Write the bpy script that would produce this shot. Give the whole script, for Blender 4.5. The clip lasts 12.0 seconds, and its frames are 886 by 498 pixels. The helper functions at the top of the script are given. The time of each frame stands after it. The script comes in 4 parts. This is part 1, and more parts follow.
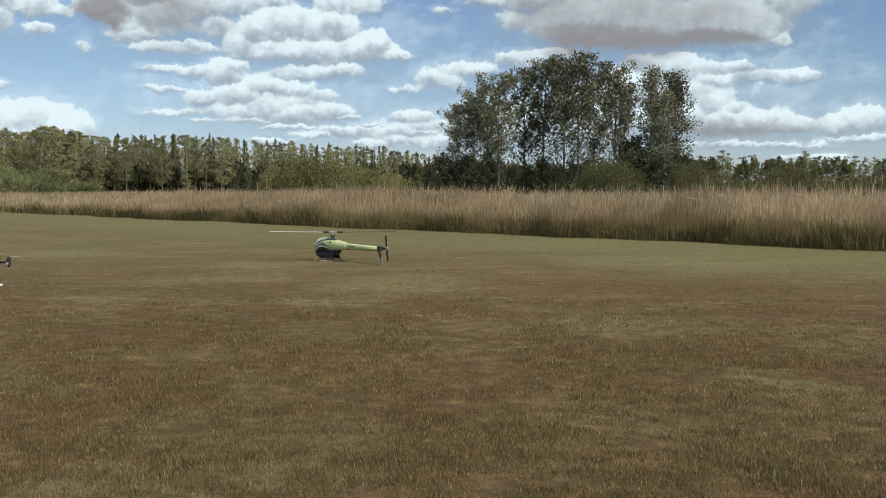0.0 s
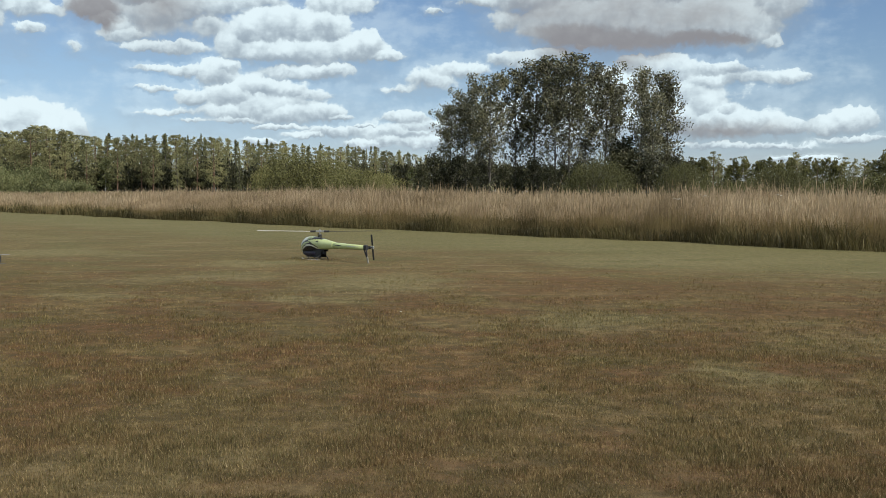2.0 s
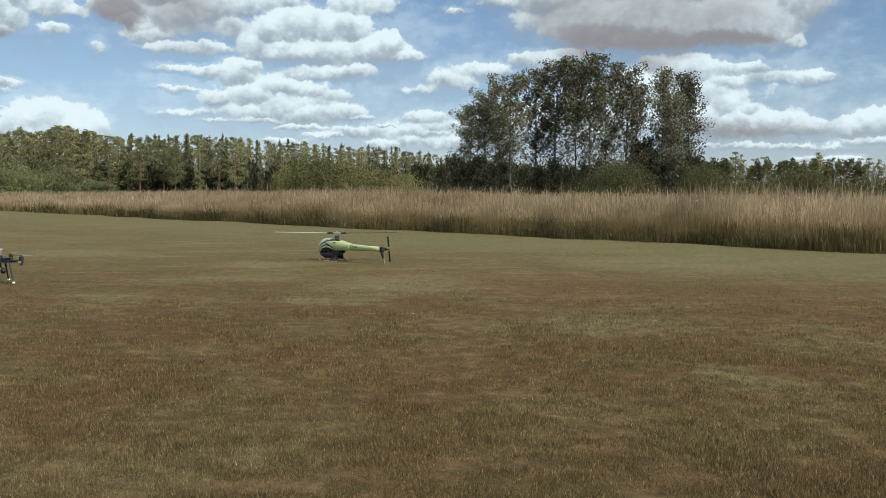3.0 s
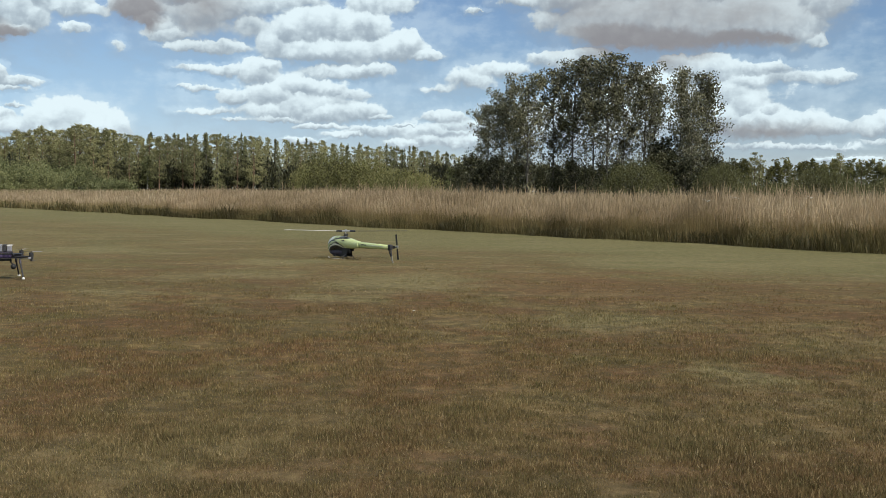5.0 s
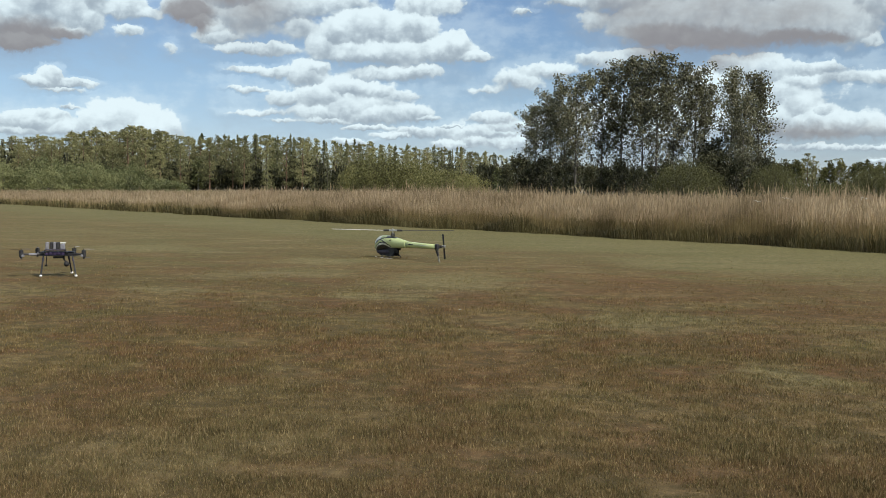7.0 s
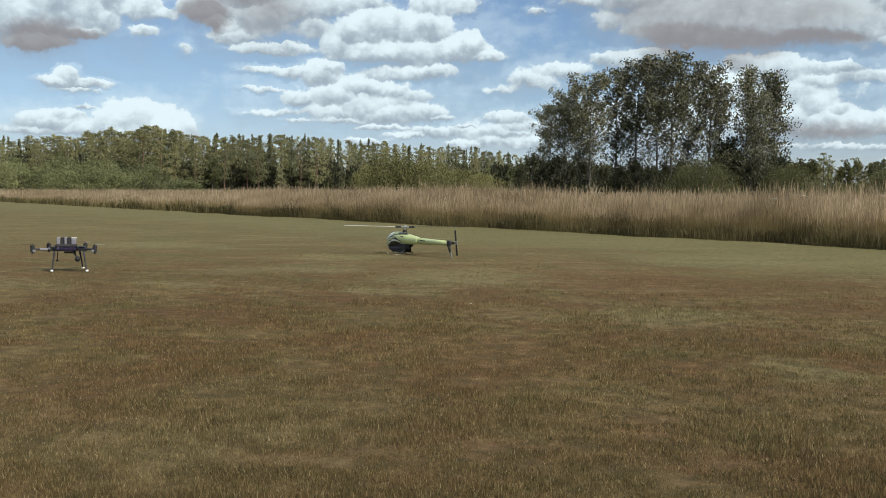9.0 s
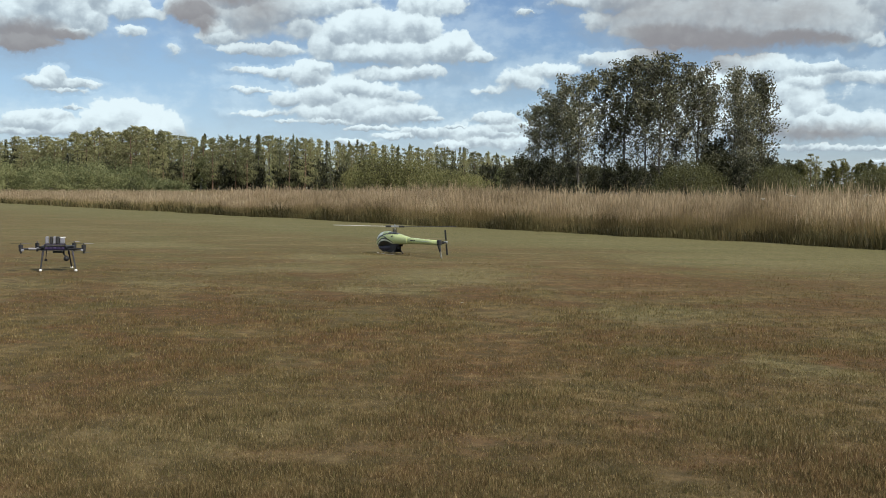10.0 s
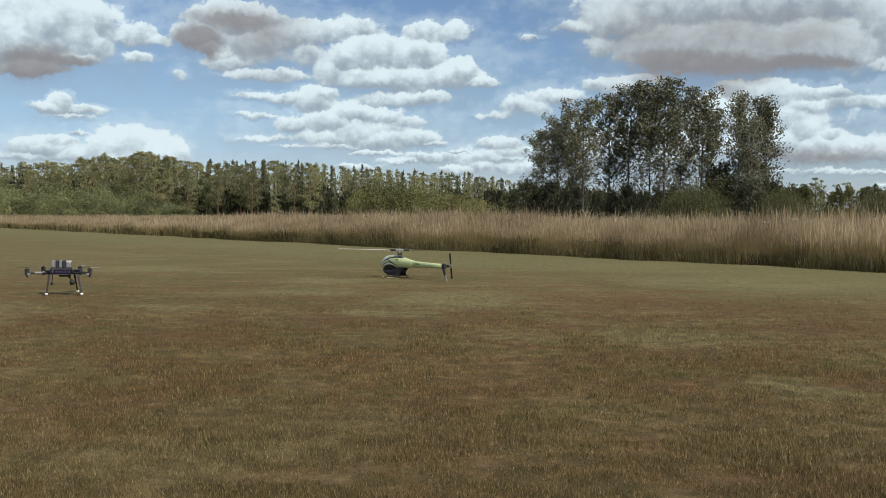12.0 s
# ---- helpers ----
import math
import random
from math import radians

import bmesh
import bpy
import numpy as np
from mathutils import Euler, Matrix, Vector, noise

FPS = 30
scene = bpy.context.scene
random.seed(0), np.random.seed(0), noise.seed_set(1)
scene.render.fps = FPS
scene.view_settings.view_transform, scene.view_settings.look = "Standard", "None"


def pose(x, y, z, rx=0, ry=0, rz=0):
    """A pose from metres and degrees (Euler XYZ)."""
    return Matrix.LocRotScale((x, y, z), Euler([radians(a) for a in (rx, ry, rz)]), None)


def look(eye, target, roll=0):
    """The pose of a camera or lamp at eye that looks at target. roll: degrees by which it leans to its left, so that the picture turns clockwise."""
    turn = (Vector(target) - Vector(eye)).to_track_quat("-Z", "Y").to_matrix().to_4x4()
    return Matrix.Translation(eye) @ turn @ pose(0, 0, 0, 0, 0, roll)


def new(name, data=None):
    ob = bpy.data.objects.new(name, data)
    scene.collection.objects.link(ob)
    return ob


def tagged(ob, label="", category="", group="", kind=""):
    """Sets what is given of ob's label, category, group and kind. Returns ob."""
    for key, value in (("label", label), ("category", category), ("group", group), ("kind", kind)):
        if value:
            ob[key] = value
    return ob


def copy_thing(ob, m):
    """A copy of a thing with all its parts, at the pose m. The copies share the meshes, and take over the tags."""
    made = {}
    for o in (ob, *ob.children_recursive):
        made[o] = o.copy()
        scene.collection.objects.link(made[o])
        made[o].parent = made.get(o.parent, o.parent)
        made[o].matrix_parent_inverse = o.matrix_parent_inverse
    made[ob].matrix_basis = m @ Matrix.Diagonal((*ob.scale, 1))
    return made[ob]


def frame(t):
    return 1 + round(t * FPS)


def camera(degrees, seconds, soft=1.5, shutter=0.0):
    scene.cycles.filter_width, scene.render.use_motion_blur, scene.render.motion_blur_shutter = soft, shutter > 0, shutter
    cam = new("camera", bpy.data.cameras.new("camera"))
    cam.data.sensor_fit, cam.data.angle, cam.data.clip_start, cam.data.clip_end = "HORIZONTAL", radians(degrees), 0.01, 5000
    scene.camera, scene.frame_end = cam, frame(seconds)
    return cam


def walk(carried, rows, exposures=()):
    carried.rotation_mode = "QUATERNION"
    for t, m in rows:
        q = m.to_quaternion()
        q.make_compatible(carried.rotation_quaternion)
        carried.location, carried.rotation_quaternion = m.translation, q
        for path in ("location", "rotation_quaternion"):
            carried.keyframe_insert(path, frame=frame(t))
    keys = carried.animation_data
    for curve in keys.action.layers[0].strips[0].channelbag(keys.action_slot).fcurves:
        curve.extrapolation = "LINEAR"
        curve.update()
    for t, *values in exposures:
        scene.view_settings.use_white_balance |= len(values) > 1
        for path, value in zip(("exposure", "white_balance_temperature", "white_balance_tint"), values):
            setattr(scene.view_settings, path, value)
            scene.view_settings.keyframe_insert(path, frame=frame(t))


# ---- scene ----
cam = camera(47.0, 12.0, soft=0.9)
PATH = [
    (0, (0.074, 0.317, 0.874), (0.068, 2.313, 0.76), 0.2),
    (0.5, (0.075, 0.286, 0.854), (0.077, 2.283, 0.74), 0.2),
    (1, (0.099, 0.252, 0.845), (0.105, 2.248, 0.731), 0.2),
    (1.5, (0.129, 0.204, 0.849), (0.139, 2.2, 0.736), 0.3),
    (2, (0.155, 0.14, 0.867), (0.165, 2.137, 0.754), 0.3),
    (2.5, (0.18, 0.085, 0.884), (0.159, 2.082, 0.771), 0.4),
    (3, (0.212, 0.038, 0.894), (0.182, 2.034, 0.781), 0.4),
    (4.8, (0.299, -0.041, 0.889), (0.254, 1.956, 0.775), 0.7),
    (5, (0.334, -0.005, 0.881), (0.269, 1.99, 0.767), 0.6),
    (5.5, (0.345, 0.003, 0.871), (0.26, 1.998, 0.756), 0.6),
    (6, (0.34, 0.022, 0.868), (0.217, 2.015, 0.754), 0.7),
    (6.5, (0.334, 0.015, 0.867), (0.186, 2.007, 0.754), 0.7),
    (8.5, (0.357, 0.067, 0.83), (0.184, 2.056, 0.716), 0.7),
    (9, (0.356, 0.082, 0.819), (0.171, 2.07, 0.705), 0.7),
    (9.5, (0.342, 0.08, 0.819), (0.167, 2.069, 0.706), 0.7),
    (10, (0.34, 0.083, 0.803), (0.177, 2.073, 0.691), 0.7),
    (10.5, (0.334, 0.079, 0.792), (0.171, 2.069, 0.68), 0.7),
    (11, (0.332, 0.071, 0.786), (0.165, 2.062, 0.695), 0.6),
    (11.5, (0.337, 0.06, 0.793), (0.165, 2.052, 0.722), 0.6),
    (12, (0.342, 0.064, 0.792), (0.169, 2.055, 0.728), 0.6),
]
walk(cam, [(t, look(eye, target, roll)) for t, eye, target, roll in PATH], exposures=[(0, -0.03), (10.5, -0.02), (12, -0.12)])

# ---- sky, sun and exposure ----
SUN_ELEVATION, SUN_AZIMUTH = radians(43), radians(132)   # azimuth is counted from +y towards +x

sun = new("sun", bpy.data.lights.new("sun", "SUN"))
sun.data.energy, sun.data.angle, sun.data.color = 5.0, radians(8.0), (1.0, 0.95, 0.87)
sun_way = Vector((math.sin(SUN_AZIMUTH) * math.cos(SUN_ELEVATION), math.cos(SUN_AZIMUTH) * math.cos(SUN_ELEVATION), math.sin(SUN_ELEVATION)))
sun.matrix_basis = look(sun_way * 50, (0, 0, 0))


class Tree:
    """Short hand for building a node tree."""

    def __init__(self, tree):
        self.tree = tree

    def add(self, kind, **inputs):
        node = self.tree.nodes.new(kind)
        for key, value in inputs.items():
            slot = node.inputs[int(key[1:])] if key[0] == "i" and key[1:].isdigit() else node.inputs[key]
            if isinstance(value, bpy.types.NodeSocket):
                self.tree.links.new(value, slot)
            else:
                slot.default_value = value
        return node

    def math(self, operation, a, b=0.0, clamp=False):
        node = self.add("ShaderNodeMath", i0=a, i1=b)
        node.operation, node.use_clamp = operation, clamp
        return node.outputs[0]

    def vector(self, operation, a, b=(0, 0, 0)):
        node = self.add("ShaderNodeVectorMath", i0=a, i1=b)
        node.operation = operation
        return node.outputs["Value"] if operation in ("LENGTH", "DOT_PRODUCT") else node.outputs[0]

    def noise(self, where, scale, detail=4.0, rough=0.55):
        node = self.add("ShaderNodeTexNoise", Vector=where, Scale=scale, Detail=detail, Roughness=rough)
        return node.outputs

    def mix(self, factor, a, b):
        node = self.tree.nodes.new("ShaderNodeMix")
        node.data_type = "RGBA"
        for slot, value in zip((node.inputs[0], node.inputs[6], node.inputs[7]), (factor, a, b)):
            if isinstance(value, bpy.types.NodeSocket):
                self.tree.links.new(value, slot)
            else:
                slot.default_value = value if isinstance(value, (int, float)) else (*value[:3], 1)
        return node.outputs[2]

    def span(self, value, low, high, out_low=0.0, out_high=1.0):
        node = self.add("ShaderNodeMapRange", i0=value, i1=low, i2=high, i3=out_low, i4=out_high)
        node.interpolation_type = "SMOOTHSTEP"
        return node.outputs[0]


def puff(az, up, wide, high, dense=1.0):
    """One billow of a cloud: azimuth, elevation and half sizes in degrees, and how dense it is."""
    return tuple(radians(v) for v in (az, up, wide * 1.14, high * 1.24)) + (dense,)


BILLOWS = []
BILLOWS += [puff(-22.19, 3.18, 2.06, 1.49), puff(-20.69, 3.10, 1.73, 1.26), puff(-23.38, 2.96, 1.33, 0.93), puff(-19.64, 2.83, 0.86, 1.00), puff(-26.37, 3.39, 1.93, 0.66), puff(-25.60, 3.65, 1.06, 0.40), puff(-24.87, 2.97, 1.83, 0.53, 0.8), puff(-27.18, 2.84, 1.99, 0.33, 0.7), puff(-24.66, 4.21, 0.80, 0.13, 0.6)]   # low cumulus over the pines
BILLOWS += [puff(-25.42, 5.57, 0.86, 0.66), puff(-26.08, 5.37, 1.13, 0.37), puff(-24.65, 5.38, 1.39, 0.30), puff(-23.87, 5.45, 0.73, 0.17, 0.7), puff(-25.12, 5.01, 1.49, 0.20, 0.6)]   # small cumulus
BILLOWS += [puff(-26.03, 9.80, 3.49, 1.99), puff(-27.38, 8.86, 2.99, 1.99), puff(-24.81, 9.19, 2.06, 1.49), puff(-23.56, 9.93, 0.66, 1.20), puff(-23.62, 8.70, 0.80, 0.93), puff(-24.68, 8.06, 1.59, 0.46, 0.9), puff(-27.13, 7.42, 1.99, 0.66)]   # tall cloud with a dark base
BILLOWS += [puff(-21.78, 9.42, 1.26, 0.80, 0.75), puff(-20.86, 9.13, 1.06, 0.46, 0.6), puff(-21.76, 8.24, 0.80, 0.37, 0.7), puff(-22.58, 9.20, 0.46, 0.27, 0.5), puff(-19.50, 7.39, 0.46, 0.46, 0.35)]   # thin scraps
BILLOWS += [puff(-18.38, 9.56, 1.73, 0.86), puff(-17.94, 8.88, 0.86, 0.46), puff(-16.44, 10.49, 2.99, 1.00), puff(-14.17, 9.70, 1.53, 0.93), puff(-15.54, 9.35, 1.73, 0.86), puff(-17.04, 8.21, 1.33, 0.46), puff(-17.43, 8.55, 0.86, 0.60, 0.9), puff(-15.08, 7.63, 2.32, 0.37), puff(-13.86, 7.71, 1.33, 0.33), puff(-12.49, 8.81, 1.13, 0.86, 0.6), puff(-12.03, 10.08, 1.99, 0.86, 0.8), puff(-10.17, 10.26, 1.99, 0.66, 0.65)]   # broken cloud with a brown base
BILLOWS += [puff(-8.60, 8.86, 2.79, 1.06), puff(-6.35, 9.03, 1.66, 0.93), puff(-10.22, 8.52, 1.59, 0.93), puff(-11.34, 7.88, 1.00, 0.93, 0.8), puff(-9.84, 7.55, 2.32, 0.73), puff(-7.18, 7.61, 2.82, 0.76), puff(-4.89, 7.71, 1.93, 0.80), puff(-3.95, 8.03, 0.93, 0.86), puff(-2.87, 7.43, 1.06, 0.33), puff(-7.33, 6.50, 2.66, 0.50, 0.85), puff(-5.69, 6.59, 1.20, 0.40, 0.8)]   # broad white cumulus
BILLOWS += [puff(-5.95, 10.12, 1.59, 0.60, 0.8), puff(-4.29, 10.27, 0.93, 0.73, 0.65), puff(-0.15, 9.87, 0.66, 0.17, 0.6), puff(2.34, 10.34, 1.66, 0.40, 0.7)]   # small clouds above it
BILLOWS += [puff(-12.38, 6.33, 1.26, 0.80), puff(-11.77, 6.65, 0.80, 0.40), puff(-13.86, 6.40, 1.26, 0.37, 0.75), puff(-15.45, 6.53, 1.33, 0.27, 0.6), puff(-15.32, 5.45, 1.39, 0.20, 0.6), puff(-13.43, 4.95, 0.93, 0.50), puff(-11.51, 5.06, 1.46, 0.73, 0.9), puff(-9.83, 5.71, 1.53, 0.53), puff(-8.42, 5.49, 1.39, 0.46, 0.8), puff(-6.84, 5.21, 1.26, 0.40, 0.6), puff(-10.14, 4.53, 1.86, 0.73), puff(-8.41, 4.13, 2.19, 0.53), puff(-6.30, 4.22, 1.26, 0.53), puff(-5.57, 3.98, 0.73, 0.23)]   # ragged cumulus lower down
BILLOWS += [puff(-11.38, 4.26, 1.99, 0.46, 0.8), puff(-8.87, 3.50, 1.59, 0.20), puff(-10.91, 3.83, 1.99, 0.23, 0.6), puff(-14.62, 4.18, 1.99, 0.23, 0.45), puff(-13.55, 3.77, 1.00, 0.13, 0.5)]   # its lower shreds
BILLOWS += [puff(-5.78, 3.23, 1.73, 0.33), puff(-4.14, 3.53, 0.66, 0.10, 0.9), puff(-7.30, 3.02, 1.33, 0.20, 0.9), puff(-2.80, 2.83, 0.93, 0.37), puff(-3.97, 2.62, 1.66, 0.30), puff(-1.87, 4.03, 1.66, 0.43, 0.85), puff(-0.51, 3.60, 1.99, 0.46, 0.8), puff(-2.24, 3.21, 2.66, 0.27, 0.7), puff(-0.66, 2.66, 2.32, 0.40, 0.8), puff(-9.81, 2.73, 1.33, 0.17, 0.8)]   # low bank towards the aspens
BILLOWS += [puff(-0.55, 6.02, 1.86, 0.66, 0.5), puff(1.32, 6.65, 1.99, 0.50, 0.6), puff(-2.12, 5.64, 1.33, 0.27, 0.4), puff(4.25, 7.31, 1.83, 0.53, 0.75), puff(6.08, 7.60, 1.33, 0.37, 0.8), puff(7.89, 7.93, 0.46, 0.33, 0.8)]   # veil behind the aspens
BILLOWS += [puff(7.56, 9.13, 3.32, 1.73), puff(10.53, 9.17, 4.32, 1.86), puff(14.14, 8.99, 3.98, 1.59), puff(16.79, 8.76, 1.99, 1.39), puff(11.34, 11.60, 9.30, 1.99), puff(4.64, 10.84, 2.32, 1.53, 0.8), puff(18.22, 10.31, 1.66, 1.99), puff(18.00, 8.03, 0.66, 0.43), puff(3.84, 9.37, 1.20, 0.73, 0.55)]   # great cloud over the aspens
BILLOWS += [puff(12.35, 6.53, 1.93, 1.00), puff(10.74, 6.92, 0.86, 0.53), puff(12.96, 5.34, 1.86, 1.06), puff(14.18, 4.67, 1.33, 0.86), puff(9.74, 5.47, 1.66, 1.13), puff(15.20, 6.64, 2.32, 0.46, 0.65), puff(16.73, 6.19, 1.99, 0.43, 0.6), puff(14.51, 6.01, 2.32, 0.40, 0.6)]   # white towers behind it
BILLOWS += [puff(15.79, 3.76, 1.53, 0.93), puff(15.77, 4.47, 0.56, 0.43), puff(17.00, 3.75, 1.66, 0.66), puff(14.38, 3.72, 1.99, 1.13), puff(13.43, 4.08, 1.33, 1.53), puff(18.18, 3.44, 1.20, 0.50, 0.9), puff(18.91, 3.55, 1.13, 0.46, 0.9), puff(15.60, 2.52, 3.98, 0.23, 0.6), puff(18.49, 2.51, 1.99, 0.23, 0.6)]   # cumulus low down
BILLOWS += [puff(20.75, 3.52, 1.20, 0.60), puff(21.97, 3.78, 1.46, 0.80), puff(18.93, 6.12, 1.20, 0.40, 0.6), puff(19.44, 1.87, 1.39, 0.20, 0.8), puff(20.63, 1.81, 0.73, 0.33, 0.8), puff(22.26, 2.82, 1.99, 0.23, 0.6), puff(7.09, 3.51, 4.32, 1.99, 0.8), puff(2.78, 3.50, 2.99, 1.33, 0.8)]   # clouds further round
BILLOWS += [puff(-7.34, 7.67, 4.65, 1.66, 0.4), puff(-9.82, 4.75, 4.98, 1.46, 0.4), puff(-2.87, 3.14, 4.32, 0.60, 0.4), puff(-15.39, 9.00, 3.65, 1.59, 0.4), puff(-26.31, 9.08, 3.65, 2.16, 0.4), puff(-26.10, 3.05, 3.65, 0.73, 0.4), puff(14.12, 4.96, 3.98, 1.99, 0.3), puff(16.13, 3.61, 3.65, 0.93, 0.4)]   # thin bodies that bind the lobes
DARK = [puff(10.22, 9.82, 5.64, 1.33, 0.3), puff(6.03, 9.87, 2.32, 1.46, 0.3), puff(13.98, 9.63, 3.65, 1.00, 0.3), puff(-15.09, 9.78, 1.99, 1.20, 0.3), puff(15.02, 3.30, 3.65, 0.40, 0.35)]
DARK += [puff(-26.73, 7.61, 2.06, 0.86), puff(-27.27, 7.24, 1.66, 0.60), puff(-25.10, 7.89, 1.20, 0.35, 0.8), puff(-18.53, 9.44, 1.46, 0.78), puff(-17.94, 8.88, 0.66, 0.52, 0.9), puff(-16.29, 10.55, 2.66, 0.52, 0.8), puff(8.03, 8.34, 2.66, 0.95), puff(10.27, 8.12, 2.66, 0.86), puff(6.97, 8.72, 1.99, 0.69, 0.8), puff(13.60, 8.20, 2.66, 0.48), puff(15.70, 8.18, 1.33, 0.30, 0.9), puff(9.83, 7.71, 1.66, 0.30, 0.9), puff(9.11, 7.07, 1.99, 0.39, 0.5)]


def cloud_field(name, billows, base):
    """A node group: how deep a direction lies inside the billows, and how high within them."""
    group = bpy.data.node_groups.new(name, "ShaderNodeTree")
    group.interface.new_socket("Place", in_out="INPUT", socket_type="NodeSocketVector")
    group.interface.new_socket("Depth", in_out="OUTPUT", socket_type="NodeSocketFloat")
    group.interface.new_socket("Height", in_out="OUTPUT", socket_type="NodeSocketFloat")
    n = Tree(group)
    place = n.add("NodeGroupInput").outputs[0]
    for size, detail, reach in ((20.0, 2.0, (0.016, 0.010, 0)), (80.0, 2.0, (0.011, 0.010, 0)), (240.0, 3.0, (0.0055, 0.005, 0))):
        bent = n.noise(place, size, detail, 0.55)[1]
        place = n.vector("ADD", place, n.vector("MULTIPLY", n.vector("SUBTRACT", bent, (0.5, 0.5, 0.5)), reach))
    total, raised = 0.0, 0.0
    for az, up, wide, high, dense in billows:
        away = n.add("ShaderNodeVectorMath", i0=place, i1=(1 / wide, 1 / high, 0), i2=(-az / wide, -up / high, 0))
        away.operation = "MULTIPLY_ADD"
        # flat below, rounded above
        flat = n.vector("MAXIMUM", n.vector("MULTIPLY", away.outputs[0], (1, base, 1)), away.outputs[0])
        inside = n.add("ShaderNodeMath", i0=n.vector("LENGTH", flat), i1=-dense, i2=dense)
        inside.operation = "MULTIPLY_ADD"
        weight = n.math("POWER", math.exp(14.0), inside.outputs[0])
        total = n.math("ADD", weight, total)
        above = n.add("ShaderNodeMath", i0=weight, i1=n.vector("DOT_PRODUCT", away.outputs[0], (0, 1, 0)), i2=raised)
        above.operation = "MULTIPLY_ADD"
        raised = above.outputs[0]
    total = n.math("MAXIMUM", total, 1e-12)
    depth = n.math("DIVIDE", n.math("LOGARITHM", total, math.e), 14.0)
    n.add("NodeGroupOutput", i0=depth, i1=n.math("DIVIDE", raised, total))
    return group


def make_sky():
    world = bpy.data.worlds.new("sky")
    scene.world = world
    world.use_nodes = True
    world.node_tree.nodes.clear()
    n = Tree(world.node_tree)
    way = n.add("ShaderNodeTexCoord").outputs["Generated"]
    xyz = n.add("ShaderNodeSeparateXYZ", Vector=way).outputs
    flat = n.math("SQRT", n.math("ADD", n.math("MULTIPLY", xyz[0], xyz[0]), n.math("MULTIPLY", xyz[1], xyz[1])))
    az = n.math("ARCTAN2", xyz[0], xyz[1])
    up = n.math("ARCTAN2", xyz[2], flat)
    place = n.add("ShaderNodeCombineXYZ", X=az, Y=up, Z=0.0).outputs[0]

    sky = n.add("ShaderNodeTexSky")
    sky.sky_type, sky.sun_disc = "NISHITA", False
    sky.sun_elevation, sky.sun_rotation = SUN_ELEVATION, SUN_AZIMUTH
    sky.air_density, sky.dust_density, sky.ozone_density, sky.altitude = 1.0, 0.3, 2.0, 300
    clear = n.vector("SCALE", n.vector("MULTIPLY", sky.outputs[0], n.mix(n.span(up, 0.0, 0.13), HAZE_TINT, SKY_TINT)))
    clear.node.inputs["Scale"].default_value = SKY_STRENGTH

    def field(name, billows, base, at):
        node = n.add("ShaderNodeGroup")
        node.node_tree = cloud_field(name, billows, base)
        n.tree.links.new(at, node.inputs[0])
        return node.outputs

    depth, height = field("billows", BILLOWS, -1.15, place)[:2]
    shade = field("dark_bases", DARK, -1.0, place)[0]
    lumps = n.add("ShaderNodeTexVoronoi", Vector=n.vector("ADD", place, n.vector("SCALE", n.noise(place, 60.0, 3.0)[1])), Scale=62.0, Detail=2.0, Roughness=0.55)
    lumps.feature = "SMOOTH_F1"
    n.tree.nodes[lumps.inputs["Vector"].links[0].from_node.name].inputs[1].links[0].from_node.inputs["Scale"].default_value = 0.012
    lump = n.math("SUBTRACT", 0.42, lumps.outputs["Distance"])
    veil = n.math("SUBTRACT", n.noise(n.vector("MULTIPLY", place, (1, 2.0, 1)), 30.0, 6.0, 0.6)[0], 0.5)
    depth = n.math("ADD", depth, n.math("ADD", n.math("MULTIPLY", lump, 0.22), n.math("MULTIPLY", veil, 0.35)))
    # beyond the placed clouds the sky goes on with scattered ones
    others = n.math("MULTIPLY", n.math("SUBTRACT", n.noise(way, 4.0, 6.0)[0], 0.50), 2.4)
    aside = n.span(n.math("ABSOLUTE", az), 0.55, 0.8)
    over = n.math("MAXIMUM", aside, n.span(up, 0.24, 0.40))
    depth = n.math("ADD", n.math("MULTIPLY", depth, n.math("SUBTRACT", 1.0, over)), n.math("MULTIPLY", others, over))
    # crisp tops, wispy lower edges
    under = n.math("MAXIMUM", n.math("MULTIPLY", height, -1.0), 0.0, clamp=True)
    cover = n.span(depth, n.math("SUBTRACT", -0.03, n.math("MULTIPLY", under, 0.14)), n.math("ADD", 0.13, n.math("MULTIPLY", under, 0.55)))
    cover = n.math("MAXIMUM", cover, n.math("MULTIPLY", n.span(n.math("ADD", depth, n.math("MULTIPLY", veil, 0.8)), -0.50, 0.10), 0.30))
    tone = n.math("ADD", n.math("MULTIPLY", height, 0.8), n.math("ADD", n.math("MULTIPLY", lump, 0.55), n.math("MULTIPLY", veil, 0.8)))
    tone = n.math("MAXIMUM", n.span(tone, -0.72, 0.28), over, clamp=True)
    cloud = n.mix(tone, CLOUD_SHADE, CLOUD_LIT)
    cloud = n.mix(n.math("MULTIPLY", n.span(n.math("ADD", shade, n.math("MULTIPLY", veil, 0.5)), -0.30, 0.55), 0.85), cloud, CLOUD_DARK)
    colour = n.mix(n.math("MULTIPLY", cover, 0.97), clear, cloud)
    background = n.add("ShaderNodeBackground", Color=colour, Strength=1.0)
    n.add("ShaderNodeOutputWorld", Surface=background.outputs[0])


SKY_STRENGTH, SKY_TINT, HAZE_TINT = 0.079, (1.01, 1.09, 1.22), (0.93, 1.03, 1.36)
CLOUD_LIT, CLOUD_SHADE, CLOUD_DARK = (0.81, 0.95, 1.0), (0.35, 0.43, 0.50), (0.27, 0.255, 0.262)
make_sky()


